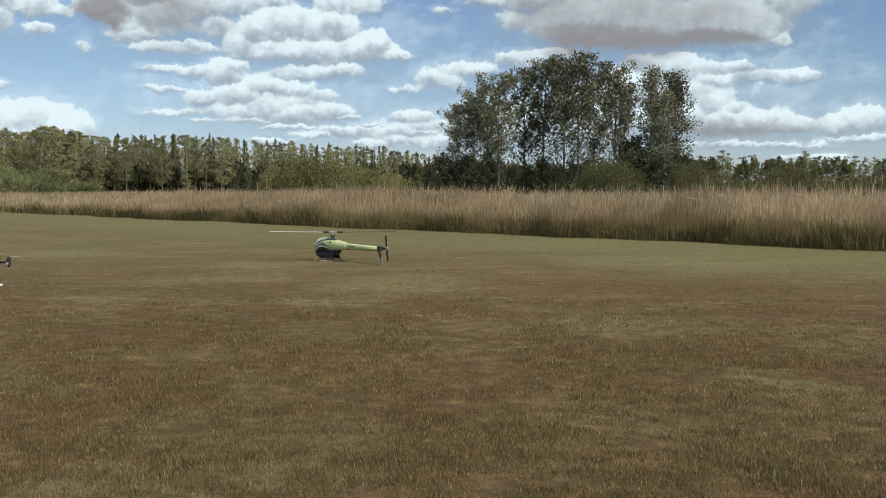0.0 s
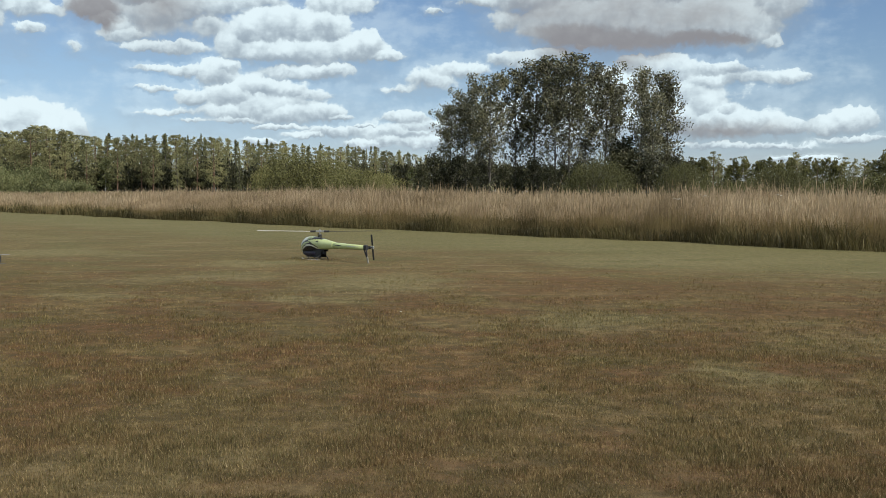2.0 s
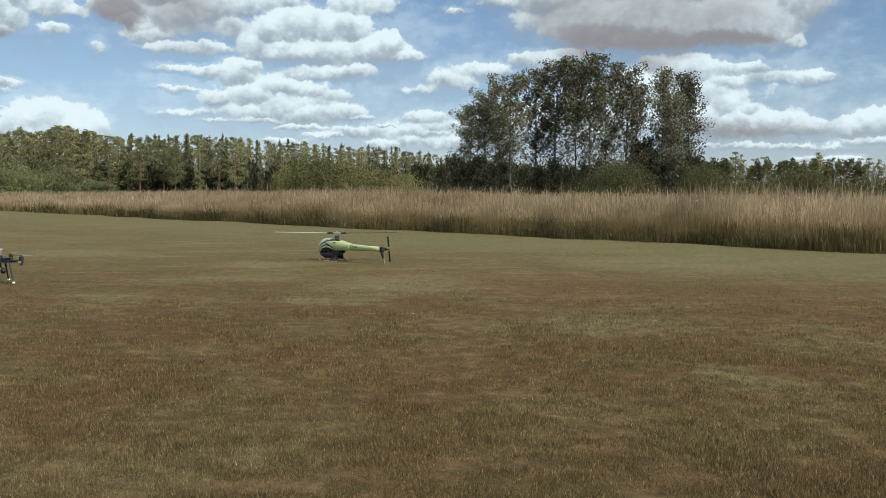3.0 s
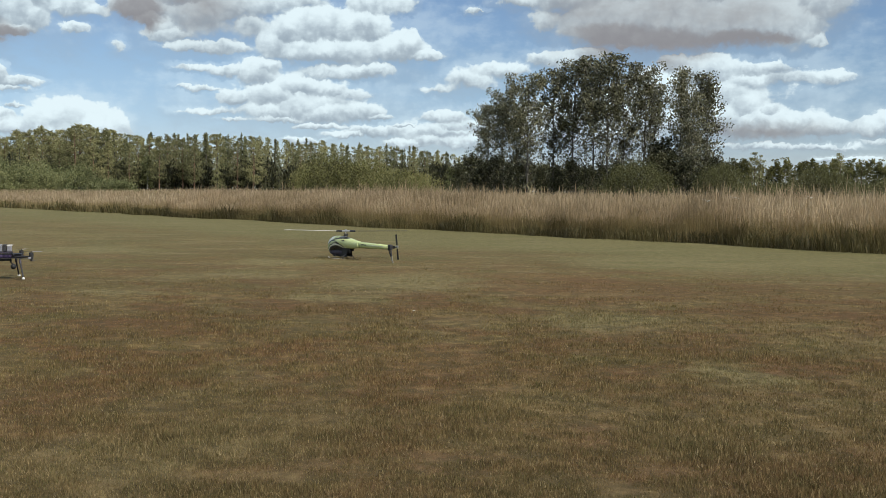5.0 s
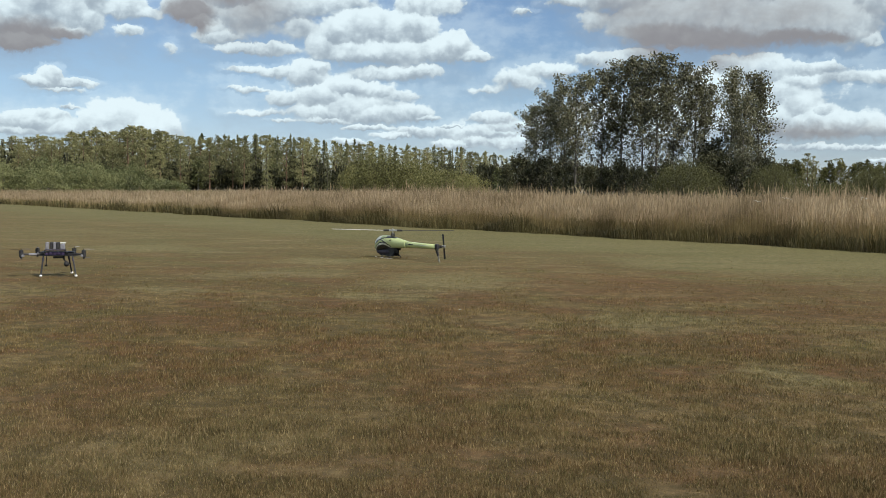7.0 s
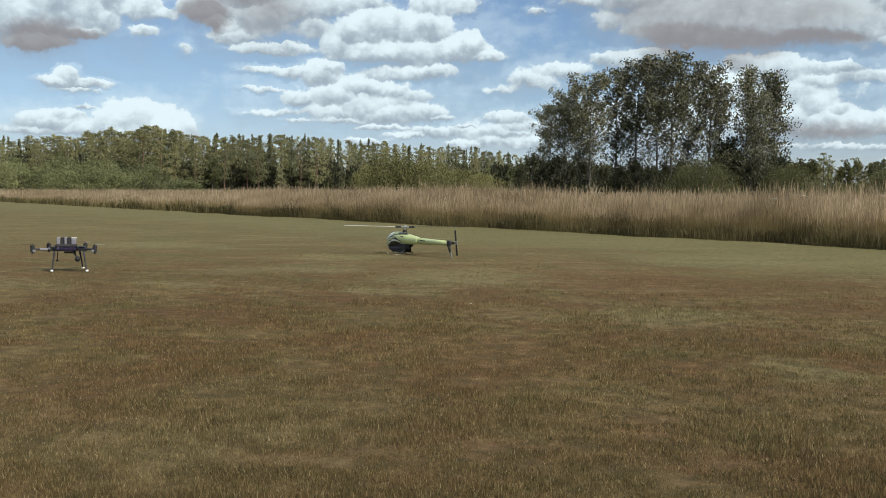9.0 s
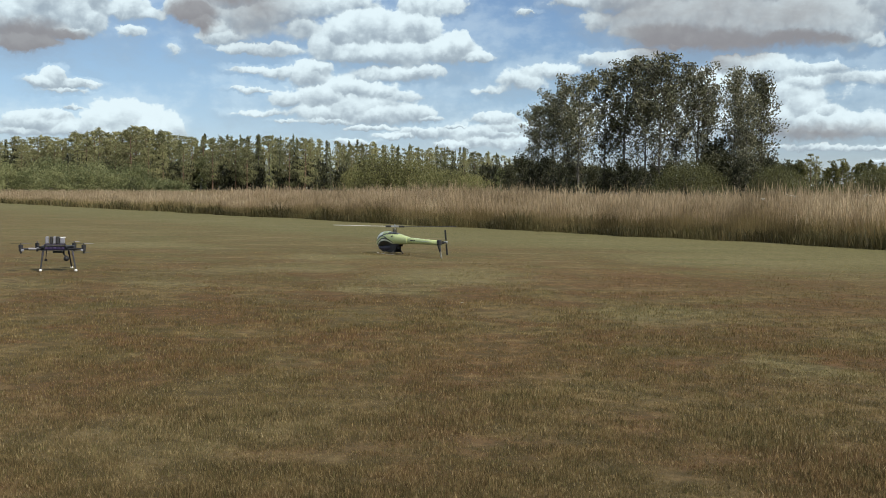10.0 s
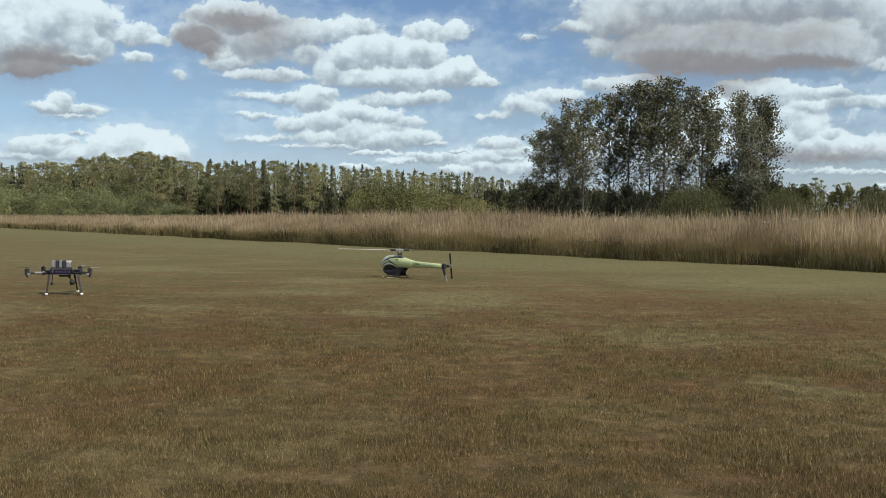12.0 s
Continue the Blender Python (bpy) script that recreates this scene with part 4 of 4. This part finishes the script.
def make_bushes():
    dome = shrub("willow_bush", "rounded olive willow bush at the aspens' foot", 30, 4.0, 4.4, leaf_dome, 16000, 0.075, tufts=420)
    for i, (az, far, size, tall) in enumerate(((9.03, 112, 1.0, 0.98), (13.48, 114, 0.72, 1.28), (18.46, 140, 1.05, 0.92))):
        m = spot(az, far, 0, 40 * i, size, tall)
        if i:
            again(dome, m)
        else:
            dome.matrix_basis = m
    willow = shrub("willow_bush", "rounded dark olive willow bush in the meadow", 31, 4.2, 3.6, leaf_dome, 4500, 0.13)
    broad = shrub("willow_bush", "broad soft green willow thicket before the wood", 32, 6.0, 5.6, leaf_willow, 9000, 0.135)
    young = shrub("birch_shrub", "light green young birch shrub before the pines", 33, 2.6, 3.6, leaf_birch, 3000, 0.135)
    places = [(7.76, 118, 0.5, 1.0), (15.51, 122, 0.6, 1.2), (17.11, 150, 0.7, 1.1), (20.66, 150, 0.9, 0.9), (22.58, 140, 1.0, 0.9), (24.18, 140, 1.0, 1.0), (14.32, 125, 0.6, 1.1)]
    for i, (az, far, size, tall) in enumerate(places):
        m = spot(az, far, 0, 40 * i, size, tall)
        if i:
            again(willow, m)
        else:
            willow.matrix_basis = m
    for i, (az, far, size, tall) in enumerate([(-8.03, 175, 1.0, 1.15), (-6.15, 178, 1.0, 1.0), (-4.74, 165, 0.9, 0.8), (-3.15, 185, 0.75, 0.9), (-9.12, 190, 0.7, 1.35)]):
        m = spot(az, far, 0, 70 * i, size, tall)
        if i:
            again(broad, m)
        else:
            broad.matrix_basis = m
    # bushes added behind the front row; their dark leaves stand for shade in its gaps
    thicket = shrub("hazel_bush", "undergrowth bush darkened to stand for shade at the wood's foot", 34, 3.6, 3.6, leaf_shaded, 420, 0.36, group="undergrowth of the wood")
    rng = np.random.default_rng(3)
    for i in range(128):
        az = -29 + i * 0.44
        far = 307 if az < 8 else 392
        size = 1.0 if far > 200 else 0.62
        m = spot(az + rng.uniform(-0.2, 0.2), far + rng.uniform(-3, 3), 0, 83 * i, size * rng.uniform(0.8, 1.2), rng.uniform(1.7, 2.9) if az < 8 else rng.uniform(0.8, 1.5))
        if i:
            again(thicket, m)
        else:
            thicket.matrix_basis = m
    for i in range(26):
        az = -28.79 + i * 0.38 + rng.uniform(-0.15, 0.15)
        m = spot(az, 165 + rng.uniform(-12, 14), 0, 61 * i, rng.uniform(0.75, 1.15), rng.uniform(0.9, 1.35) if az < -21.22 else rng.uniform(0.5, 0.8))
        if i:
            again(young, m)
        else:
            young.matrix_basis = m


make_bushes()


# ---- flowers and weeds in the meadow ----
def make_umbels():
    """White umbels that stand above the tall grass."""
    rng = np.random.default_rng(17)

    def umbel(height):
        plant = thing("umbel_plant", "wild umbel with white flower heads in tall grass", "wildflower", "umbels in the tall grass")
        bm, blooms = bmesh.new(), []
        rod(bm, (0, 0, -0.02), (0.01, 0, height * 0.8), 0.006, 0.004, 6)
        for i in range(5):
            a, r = i * 1.256, 0.05 + 0.05 * rng.random()
            tip = Vector((math.cos(a) * r, math.sin(a) * r, height * (0.92 + 0.1 * rng.random())))
            rod(bm, (0.01, 0, height * (0.55 + 0.05 * i)), tip, 0.003, 0.002, 5)
            bloom = bmesh.new()
            blooms.append(bloom)
            for k in range(9):
                b, q = rng.uniform(0, 6.28), 0.020 * math.sqrt(rng.random())
                bmesh.ops.create_icosphere(bloom, subdivisions=1, radius=0.005, matrix=Matrix.Translation(tip + Vector((math.cos(b) * q, math.sin(b) * q, 0.004))))
        part("stem", bm, green_grass, plant)
        for bloom in blooms:
            part("flower_head", bloom, petal, plant)
        return plant

    model = umbel(0.98)
    for i, (along, depth, size) in enumerate(((9.8, 1.2, 0.86), (10.2, 0.9, 0.80), (8.4, 1.3, 0.88), (9.2, 0.35, 0.5))):
        m = pose(11.15 + (depth - along) * 0.7071, 11.15 + (depth + along) * 0.7071, 0, 0, 0, 50 * i) @ Matrix.Diagonal((size, size, size, 1))
        if i:
            again(model, m)
        else:
            model.matrix_basis = m


make_umbels()


def make_daisy():
    bm = bmesh.new()
    rod(bm, (0, 0, -0.01), (0, 0, 0.035), 0.0015, 0.0015, 5)
    bloom = bmesh.new()
    for i in range(10):
        a = i * math.pi / 5
        box(bloom, (0.012, 0.005, 0.0015), (math.cos(a) * 0.009, math.sin(a) * 0.009, 0.036), turn=Matrix.Rotation(a, 4, "Z"))
    flower = thing("daisy", "small white daisy in the mown grass", "wildflower", at=pose(-0.10, 7.13, lift(-0.1, 7.13)) @ Matrix.Diagonal((0.55, 0.55, 0.9, 1)))
    part("stem", bm, green_grass, flower)
    part("flower_head", bloom, petal, flower)


make_daisy()


# ---- the model helicopter ----
def make_helicopter():
    """Nose along +x; the mast stands over the origin, the skids on z = 0."""
    heli = thing("model_helicopter", "lime green and black model helicopter on its skids in the grass", "model helicopter")
    x0 = HELI
    heli.matrix_basis = pose(x0[0], x0[1], lift(x0[0], x0[1]) - 0.010, 0, 0, HELI_TURN)
    # canopy: nose to the boom's root
    bm = bmesh.new()
    rings = [(0.352, .150, .012, .012), (0.340, .154, .040, .050), (0.305, .166, .062, .084), (0.25, .182, .076, .102), (0.18, .196, .084, .102), (0.10, .206, .084, .092), (0.03, .212, .078, .080), (-0.05, .210, .072, .073), (-0.13, .206, .061, .063), (-0.21, .202, .048, .052), (-0.29, .200, .038, .044)]
    keys = np.array(rings)[::-1]
    steps = np.linspace(0, len(keys) - 1, 73)
    fine = np.stack([np.interp(steps, np.arange(len(keys)), keys[:, i]) for i in range(4)], 1)
    for i in range(3):
        fine[1:-1] = (fine[:-2] + 2 * fine[1:-1] + fine[2:]) / 4
    loft(bm, [oval(x, 0, z, ry, rz, 64) for x, z, ry, rz in fine.tolist()])
    bm.faces.ensure_lookup_table()
    for f in bm.faces:
        c = f.calc_center_median()
        # a dark arched opening with a pale rim, black sweeps above it, and a pale crown
        rim = c.z - (0.182 - ((c.x - 0.11) / 0.19) ** 2 * 0.085)
        sweep = c.z - (0.272 - 1.15 * max(0, c.x - 0.03) ** 1.9)
        hook = abs(c.z - (0.238 - 2.6 * (c.x - 0.17) ** 2)) < 0.005 and 0.06 < c.x < 0.25
        dark = rim < 0 or (0.020 < rim < 0.033 and c.x > -0.03) or (abs(sweep) < 0.0075 and c.x > 0.0) or hook or (sweep > -0.004 and -0.10 < c.x < 0.07)
        f.material_index = 2 if dark else 1 if sweep > 0 and c.x > 0.17 or rim < 0.020 and c.x > -0.05 else 0
    canopy = part("canopy", bm, [lime, pale, smoked], heli, "lime canopy with a pale back and black swoosh", smooth=True)
    bm = bmesh.new()
    for s in (-1, 1):
        box(bm, (0.16, 0.002, 0.012), (0.02, s * 0.0705, 0.236), turn=Matrix.Rotation(radians(8), 4, "Y"))
    part("swoosh", bm, carbon, canopy)
    # boom
    bm = bmesh.new()
    loft(bm, [oval(x, 0, z, ry, rz, 14, 2) for x, z, ry, rz in ((-0.25, .200, .034, .040), (-0.36, .199, .031, .038), (-0.60, .198, .026, .032), (-0.88, .198, .021, .026))])
    boom = part("boom", bm, lime, heli, "tapered lime tail boom", smooth=True)
    for s in (-1, 1):
        bm = bmesh.new()
        for i in range(4):
            box(bm, (0.020, 0.002, 0.014), (-0.36 - i * 0.026, s * 0.0300, 0.205), 0.0005)
        part("lettering", bm, carbon, boom, "dark lettering bars")
        bm = bmesh.new()
        box(bm, (0.30, 0.002, 0.007), (-0.64, s * 0.0250, 0.203), 0.0005)
        part("stripe", bm, pale, boom)
    bm = bmesh.new()
    rod(bm, (-0.12, 0, 0.158), (-0.84, 0, 0.172), 0.004, 0.004, 8)
    part("support_rod", bm, carbon, heli)
    # frame, battery and skids
    bm = bmesh.new()
    for s in (-1, 1):
        box(bm, (0.30, 0.003, 0.125), (0.07, s * 0.042, 0.100), 0.001)
        box(bm, (0.07, 0.003, 0.05), (-0.09, s * 0.035, 0.14), 0.001)
    part("side_frame", bm, carbon, heli)
    bm = bmesh.new()
    box(bm, (0.20, 0.055, 0.055), (0.14, 0, 0.105), 0.008)
    part("battery", bm, purple, heli, "violet battery pack")
    bm = bmesh.new()
    rod(bm, (0.0, -0.03, 0.095), (0.0, 0.03, 0.095), 0.028, sides=18)
    box(bm, (0.08, 0.05, 0.04), (-0.05, 0, 0.10), 0.006)
    part("motor", bm, rubber, heli)
    bm = bmesh.new()
    loft(bm, [oval(x, 0, z, ry, rz, 14) for x, z, ry, rz in ((0.32, .110, .012, .014), (0.29, .092, .046, .038), (0.20, .085, .060, .046), (0.10, .085, .056, .040), (0.03, .09, .05, .03))])
    part("chin_fairing", bm, mauve, heli, "mauve-grey chin fairing", smooth=True)
    for s in (-1, 1):
        bm = bmesh.new()
        rod(bm, (0.20, s * 0.095, 0.008), (-0.12, s * 0.095, 0.008), 0.007, sides=10)
        rod(bm, (0.20, s * 0.095, 0.008), (0.245, s * 0.095, 0.024), 0.007, 0.005, sides=10)
        skid = part("skid", bm, blade_pale if s > 0 else carbon, heli, "pale skid tube" if s > 0 else "")
        for x in (0.12, -0.05):
            bm = bmesh.new()
            rod(bm, (x, s * 0.03, 0.075), (x, s * 0.075, 0.045), 0.006, sides=8)
            rod(bm, (x, s * 0.075, 0.045), (x, s * 0.095, 0.010), 0.006, sides=8)
            part("strut", bm, carbon, skid)
    # rotor head
    bm = bmesh.new()
    rod(bm, (0, 0, 0.25), (0, 0, 0.365), 0.006, sides=12)
    mast = part("mast", bm, steel, heli)
    bm = bmesh.new()
    rod(bm, (0, 0, 0.300), (0, 0, 0.312), 0.028, sides=16)
    rod(bm, (0, 0, 0.315), (0, 0, 0.325), 0.022, sides=16)
    for a in (0.4, 1.97, 3.54, 5.1):
        rod(bm, (math.cos(a) * .024, math.sin(a) * .024, 0.27), (math.cos(a) * .030, math.sin(a) * .030, 0.345), 0.0025, sides=6)
    part("swashplate", bm, rubber, mast)
    turn = Matrix.Rotation(radians(BLADE_TURN), 4, "Z")
    bm = bmesh.new()
    box(bm, (0.11, 0.028, 0.020), (0, 0, 0.365), 0.004, turn)
    rod(bm, (0, 0, 0.36), (0, 0, 0.388), 0.011, sides=12)
    part("rotor_hub", bm, steel, mast)
    for s in (-1, 1):
        bm = bmesh.new()
        box(bm, (0.075, 0.032, 0.024), turn @ Vector((s * 0.085, 0, 0.365)), 0.006, turn)
        part("blade_grip", bm, carbon, mast)
        bm = bmesh.new()
        rings = []
        for u, chord in ((0.10, .030), (0.14, .058), (0.30, .062), (0.70, .060), (0.775, .056), (0.785, .030)):
            ring = [(s * u, y * chord, 0.365 + 0.012 * (u - 0.1) + z * chord) for y, z in ((-.42, 0), (-.25, .045), (0.0, .06), (.3, .035), (.58, 0), (.3, -.03), (0, -.05), (-.25, -.04))]
            rings.append([turn @ Vector(p) for p in ring])
        loft(bm, rings)
        # sunlight is put into the colour: one blade pale as lit, its twin dark
        part("rotor_blade", bm, blade_pale if s < 0 else carbon, heli, "rotor blade paled as if sunlit" if s < 0 else "rotor blade in the dark tone of its unlit side", smooth=True)
    # tail: gearbox, rotor on the starboard side, and a slanted lower fin
    bm = bmesh.new()
    box(bm, (0.060, 0.044, 0.066), (-0.890, 0, 0.198), 0.014)
    rod(bm, (-0.90, 0, 0.198), (-0.90, -0.105, 0.198), 0.007, sides=10)
    rod(bm, (-0.90, -0.045, 0.198), (-0.90, -0.06, 0.198), 0.018, sides=12)
    gear = part("tail_gearbox", bm, carbon, heli)
    bm = bmesh.new()
    box(bm, (0.045, 0.018, 0.032), (-0.90, -0.100, 0.198), 0.005)
    part("tail_hub", bm, steel, gear)
    tilt = Matrix.Translation((-0.90, -0.10, 0.198)) @ Matrix.Rotation(radians(TAIL_TURN), 4, "Y")
    for s in (-1, 1):
        bm = bmesh.new()
        rings = []
        for u, chord in ((0.02, .016), (0.035, .030), (0.09, .034), (0.148, .032), (0.155, .018)):
            rings.append([tilt @ Vector((x * chord, y * chord, s * u)) for x, y in ((-.5, 0), (-.2, .08), (.2, .08), (.5, 0), (.2, -.06), (-.2, -.06))])
        loft(bm, rings)
        part("tail_blade", bm, carbon, heli)
    bm = bmesh.new()
    rod(bm, (-0.868, 0.008, 0.18), (-0.916, 0.008, 0.085), 0.008, sides=8)
    rod(bm, (-0.912, 0.008, 0.18), (-0.926, 0.008, 0.085), 0.008, sides=8)
    fin = part("tail_fin", bm, carbon, heli)
    bm = bmesh.new()
    loft(bm, [[(x - w, 0.004, z), (x + w, 0.004, z), (x + w, 0.012, z), (x - w, 0.012, z)] for x, z, w in ((-0.920, 0.095, 0.012), (-0.935, 0.05, 0.011), (-0.955, 0.002, 0.008))])
    part("fin_tip", bm, fin_grey, fin, "pale fin tip")


HELI, HELI_TURN, BLADE_TURN, TAIL_TURN = (-1.335, 12.98), 134.5, -130.0, 8.0
make_helicopter()


# ---- the quadcopter ----
def make_quadcopter():
    drone = thing("quadcopter_drone", "black quadcopter with landing legs and a battery stack on top", "drone")
    drone.matrix_basis = pose(DRONE[0], DRONE[1], lift(*DRONE) + 0.004, 0, 0, DRONE_TURN) @ Matrix.Diagonal((0.92, 0.92, 0.975, 1))
    bm = bmesh.new()
    for z in (0.205, 0.245):
        box(bm, (0.32, 0.15, 0.004), (0.03, 0, z), 0.001)
    box(bm, (0.07, 0.12, 0.030), (0.155, 0, 0.224), 0.006)
    for x in (-0.10, 0.10):
        for y in (-0.06, 0.06):
            rod(bm, (x, y, 0.205), (x, y, 0.262), 0.004, sides=8)
    frame_ob = part("frame", bm, carbon, drone)
    bm = bmesh.new()
    box(bm, (0.17, 0.09, 0.034), (0.01, 0, 0.226), 0.004)
    for i in range(5):
        box(bm, (0.022, 0.02, 0.02), (-0.08 + i * 0.04, -0.062, 0.225 + 0.004 * (i % 2)), 0.002)
    part("electronics", bm, purple, drone, "violet-grey electronics between the plates")
    bm = bmesh.new()
    box(bm, (0.20, 0.10, 0.012), (0, 0, 0.262), 0.003)
    part("battery_tray", bm, mauve, drone)
    for i, (x, wide, skin) in enumerate(((-0.075, 0.034, grey_wrap), (-0.036, 0.026, rubber), (-0.004, 0.026, grey_wrap), (0.030, 0.034, rubber), (0.075, 0.046, grey_wrap))):
        bm = bmesh.new()
        box(bm, (wide, 0.085, 0.068 if i < 4 else 0.052), (x, 0, 0.303 if i < 4 else 0.295), 0.007)
        part("battery", bm, skin, drone, "light grey wrapped battery" if skin is grey_wrap else "black battery")
    bm = bmesh.new()
    box(bm, (0.055, 0.07, 0.006), (0.078, 0, 0.330), 0.002)
    rod(bm, (0.078, 0, 0.31), (0.078, 0, 0.33), 0.006, sides=8)
    part("receiver_plate", bm, white_plastic, drone, "white receiver plate")
    # arms, motors and propellers
    for x, y, spin in ((-0.325, -0.06, 20), (0.285, -0.10, -15), (0.175, 0.30, 60), (-0.195, 0.30, 100)):
        way = Vector((x, y, 0)).normalized()
        bm = bmesh.new()
        rod(bm, way * 0.07 + Vector((0, 0, 0.215)), Vector((x, y, 0.222)), 0.010, 0.009, sides=12)
        arm = part("arm", bm, carbon, drone)
        bm = bmesh.new()
        rod(bm, way * (Vector((x, y, 0)).length * 0.55) + Vector((0, 0, 0.2185)), way * (Vector((x, y, 0)).length * 0.78) + Vector((0, 0, 0.2205)), 0.0112, sides=12)
        part("sleeve", bm, grey_wrap if x < 0 and y < 0 else carbon, arm, "pale grey arm sleeve" if x < 0 and y < 0 else "")
        bm = bmesh.new()
        rod(bm, (x, y, 0.228), (x, y, 0.258), 0.022, sides=16)
        rod(bm, (x, y, 0.258), (x, y, 0.262), 0.018, sides=16)
        rod(bm, (x, y, 0.262), (x, y, 0.278), 0.004, sides=8)
        rod(bm, (x, y, 0.196), (x, y, 0.226), 0.020, sides=16)
        rod(bm, (x, y, 0.176), (x, y, 0.196), 0.010, sides=12)
        motor = part("motor", bm, rubber, drone)
        bm = bmesh.new()
        box(bm, (0.028, 0.028, 0.022), (x - way.x * 0.018, y - way.y * 0.018 - 0.012, 0.208), 0.004)
        part("motor_mount", bm, grey_wrap, motor)
        for z, extra in ((0.272, 0), (0.184, 70)):
            bm = bmesh.new()
            spun = Matrix.Translation((x, y, z)) @ Matrix.Rotation(radians(spin + extra), 4, "Z")
            for s in (-1, 1):
                rings = []
                for u, chord in ((0.006, .010), (0.03, .020), (0.07, .018), (0.108, .008)):
                    rings.append([spun @ Vector((s * u, yy * chord, zz * chord + s * yy * chord * 0.2)) for yy, zz in ((-.5, 0), (0, .06), (.5, 0), (0, -.06))])
                loft(bm, rings)
            part("propeller", bm, carbon if extra else grey_wrap if x > 0 else mauve, drone)
    # landing legs with white feet
    for foot in LEGS:
        top = Vector((foot[0] * 0.82, foot[1] * 0.50, 0.205))
        end = Vector((foot[0], foot[1], 0.012))
        bm = bmesh.new()
        rod(bm, top, end, 0.0085, 0.0075, sides=10)
        leg = part("leg", bm, carbon, drone)
        bm = bmesh.new()
        rod(bm, top + (end - top) * 0.12, top + (end - top) * 0.24, 0.012, sides=10)
        part("clamp", bm, mauve, leg)
        bm = bmesh.new()
        bmesh.ops.create_uvsphere(bm, u_segments=14, v_segments=9, radius=0.0145, matrix=Matrix.Translation(end + Vector((0, 0, 0.003))) @ Matrix.Diagonal((1.1, 1.1, 0.8, 1)))
        part("foot", bm, white_plastic, leg, "white rubber foot", smooth=True)
    # camera on its gimbal, and a hanging antenna
    bm = bmesh.new()
    rod(bm, (0.085, -0.02, 0.205), (0.085, -0.02, 0.165), 0.010, sides=10)
    rod(bm, (0.085, -0.02, 0.165), (0.110, -0.04, 0.145), 0.007, sides=8)
    box(bm, (0.10, 0.05, 0.018), (0.03, -0.02, 0.188), 0.004)
    gimbal = part("gimbal", bm, rubber, drone)
    bm = bmesh.new()
    bmesh.ops.create_uvsphere(bm, u_segments=16, v_segments=10, radius=0.028, matrix=Matrix.Translation((0.112, -0.05, 0.125)))
    rod(bm, (0.112, -0.07, 0.125), (0.112, -0.09, 0.122), 0.014, sides=14)
    part("camera_ball", bm, rubber, gimbal, smooth=True)
    bm = bmesh.new()
    rod(bm, (-0.085, 0.05, 0.205), (-0.095, 0.06, 0.11), 0.004, sides=8)
    rod(bm, (-0.095, 0.06, 0.095), (-0.095, 0.06, 0.112), 0.015, 0.013, sides=14)
    part("antenna", bm, rubber, drone)


DRONE, DRONE_TURN = (-4.15, 9.47), 22.0
LEGS = ((-0.135, -0.12), (0.21, -0.16), (0.15, 0.27))
make_quadcopter()
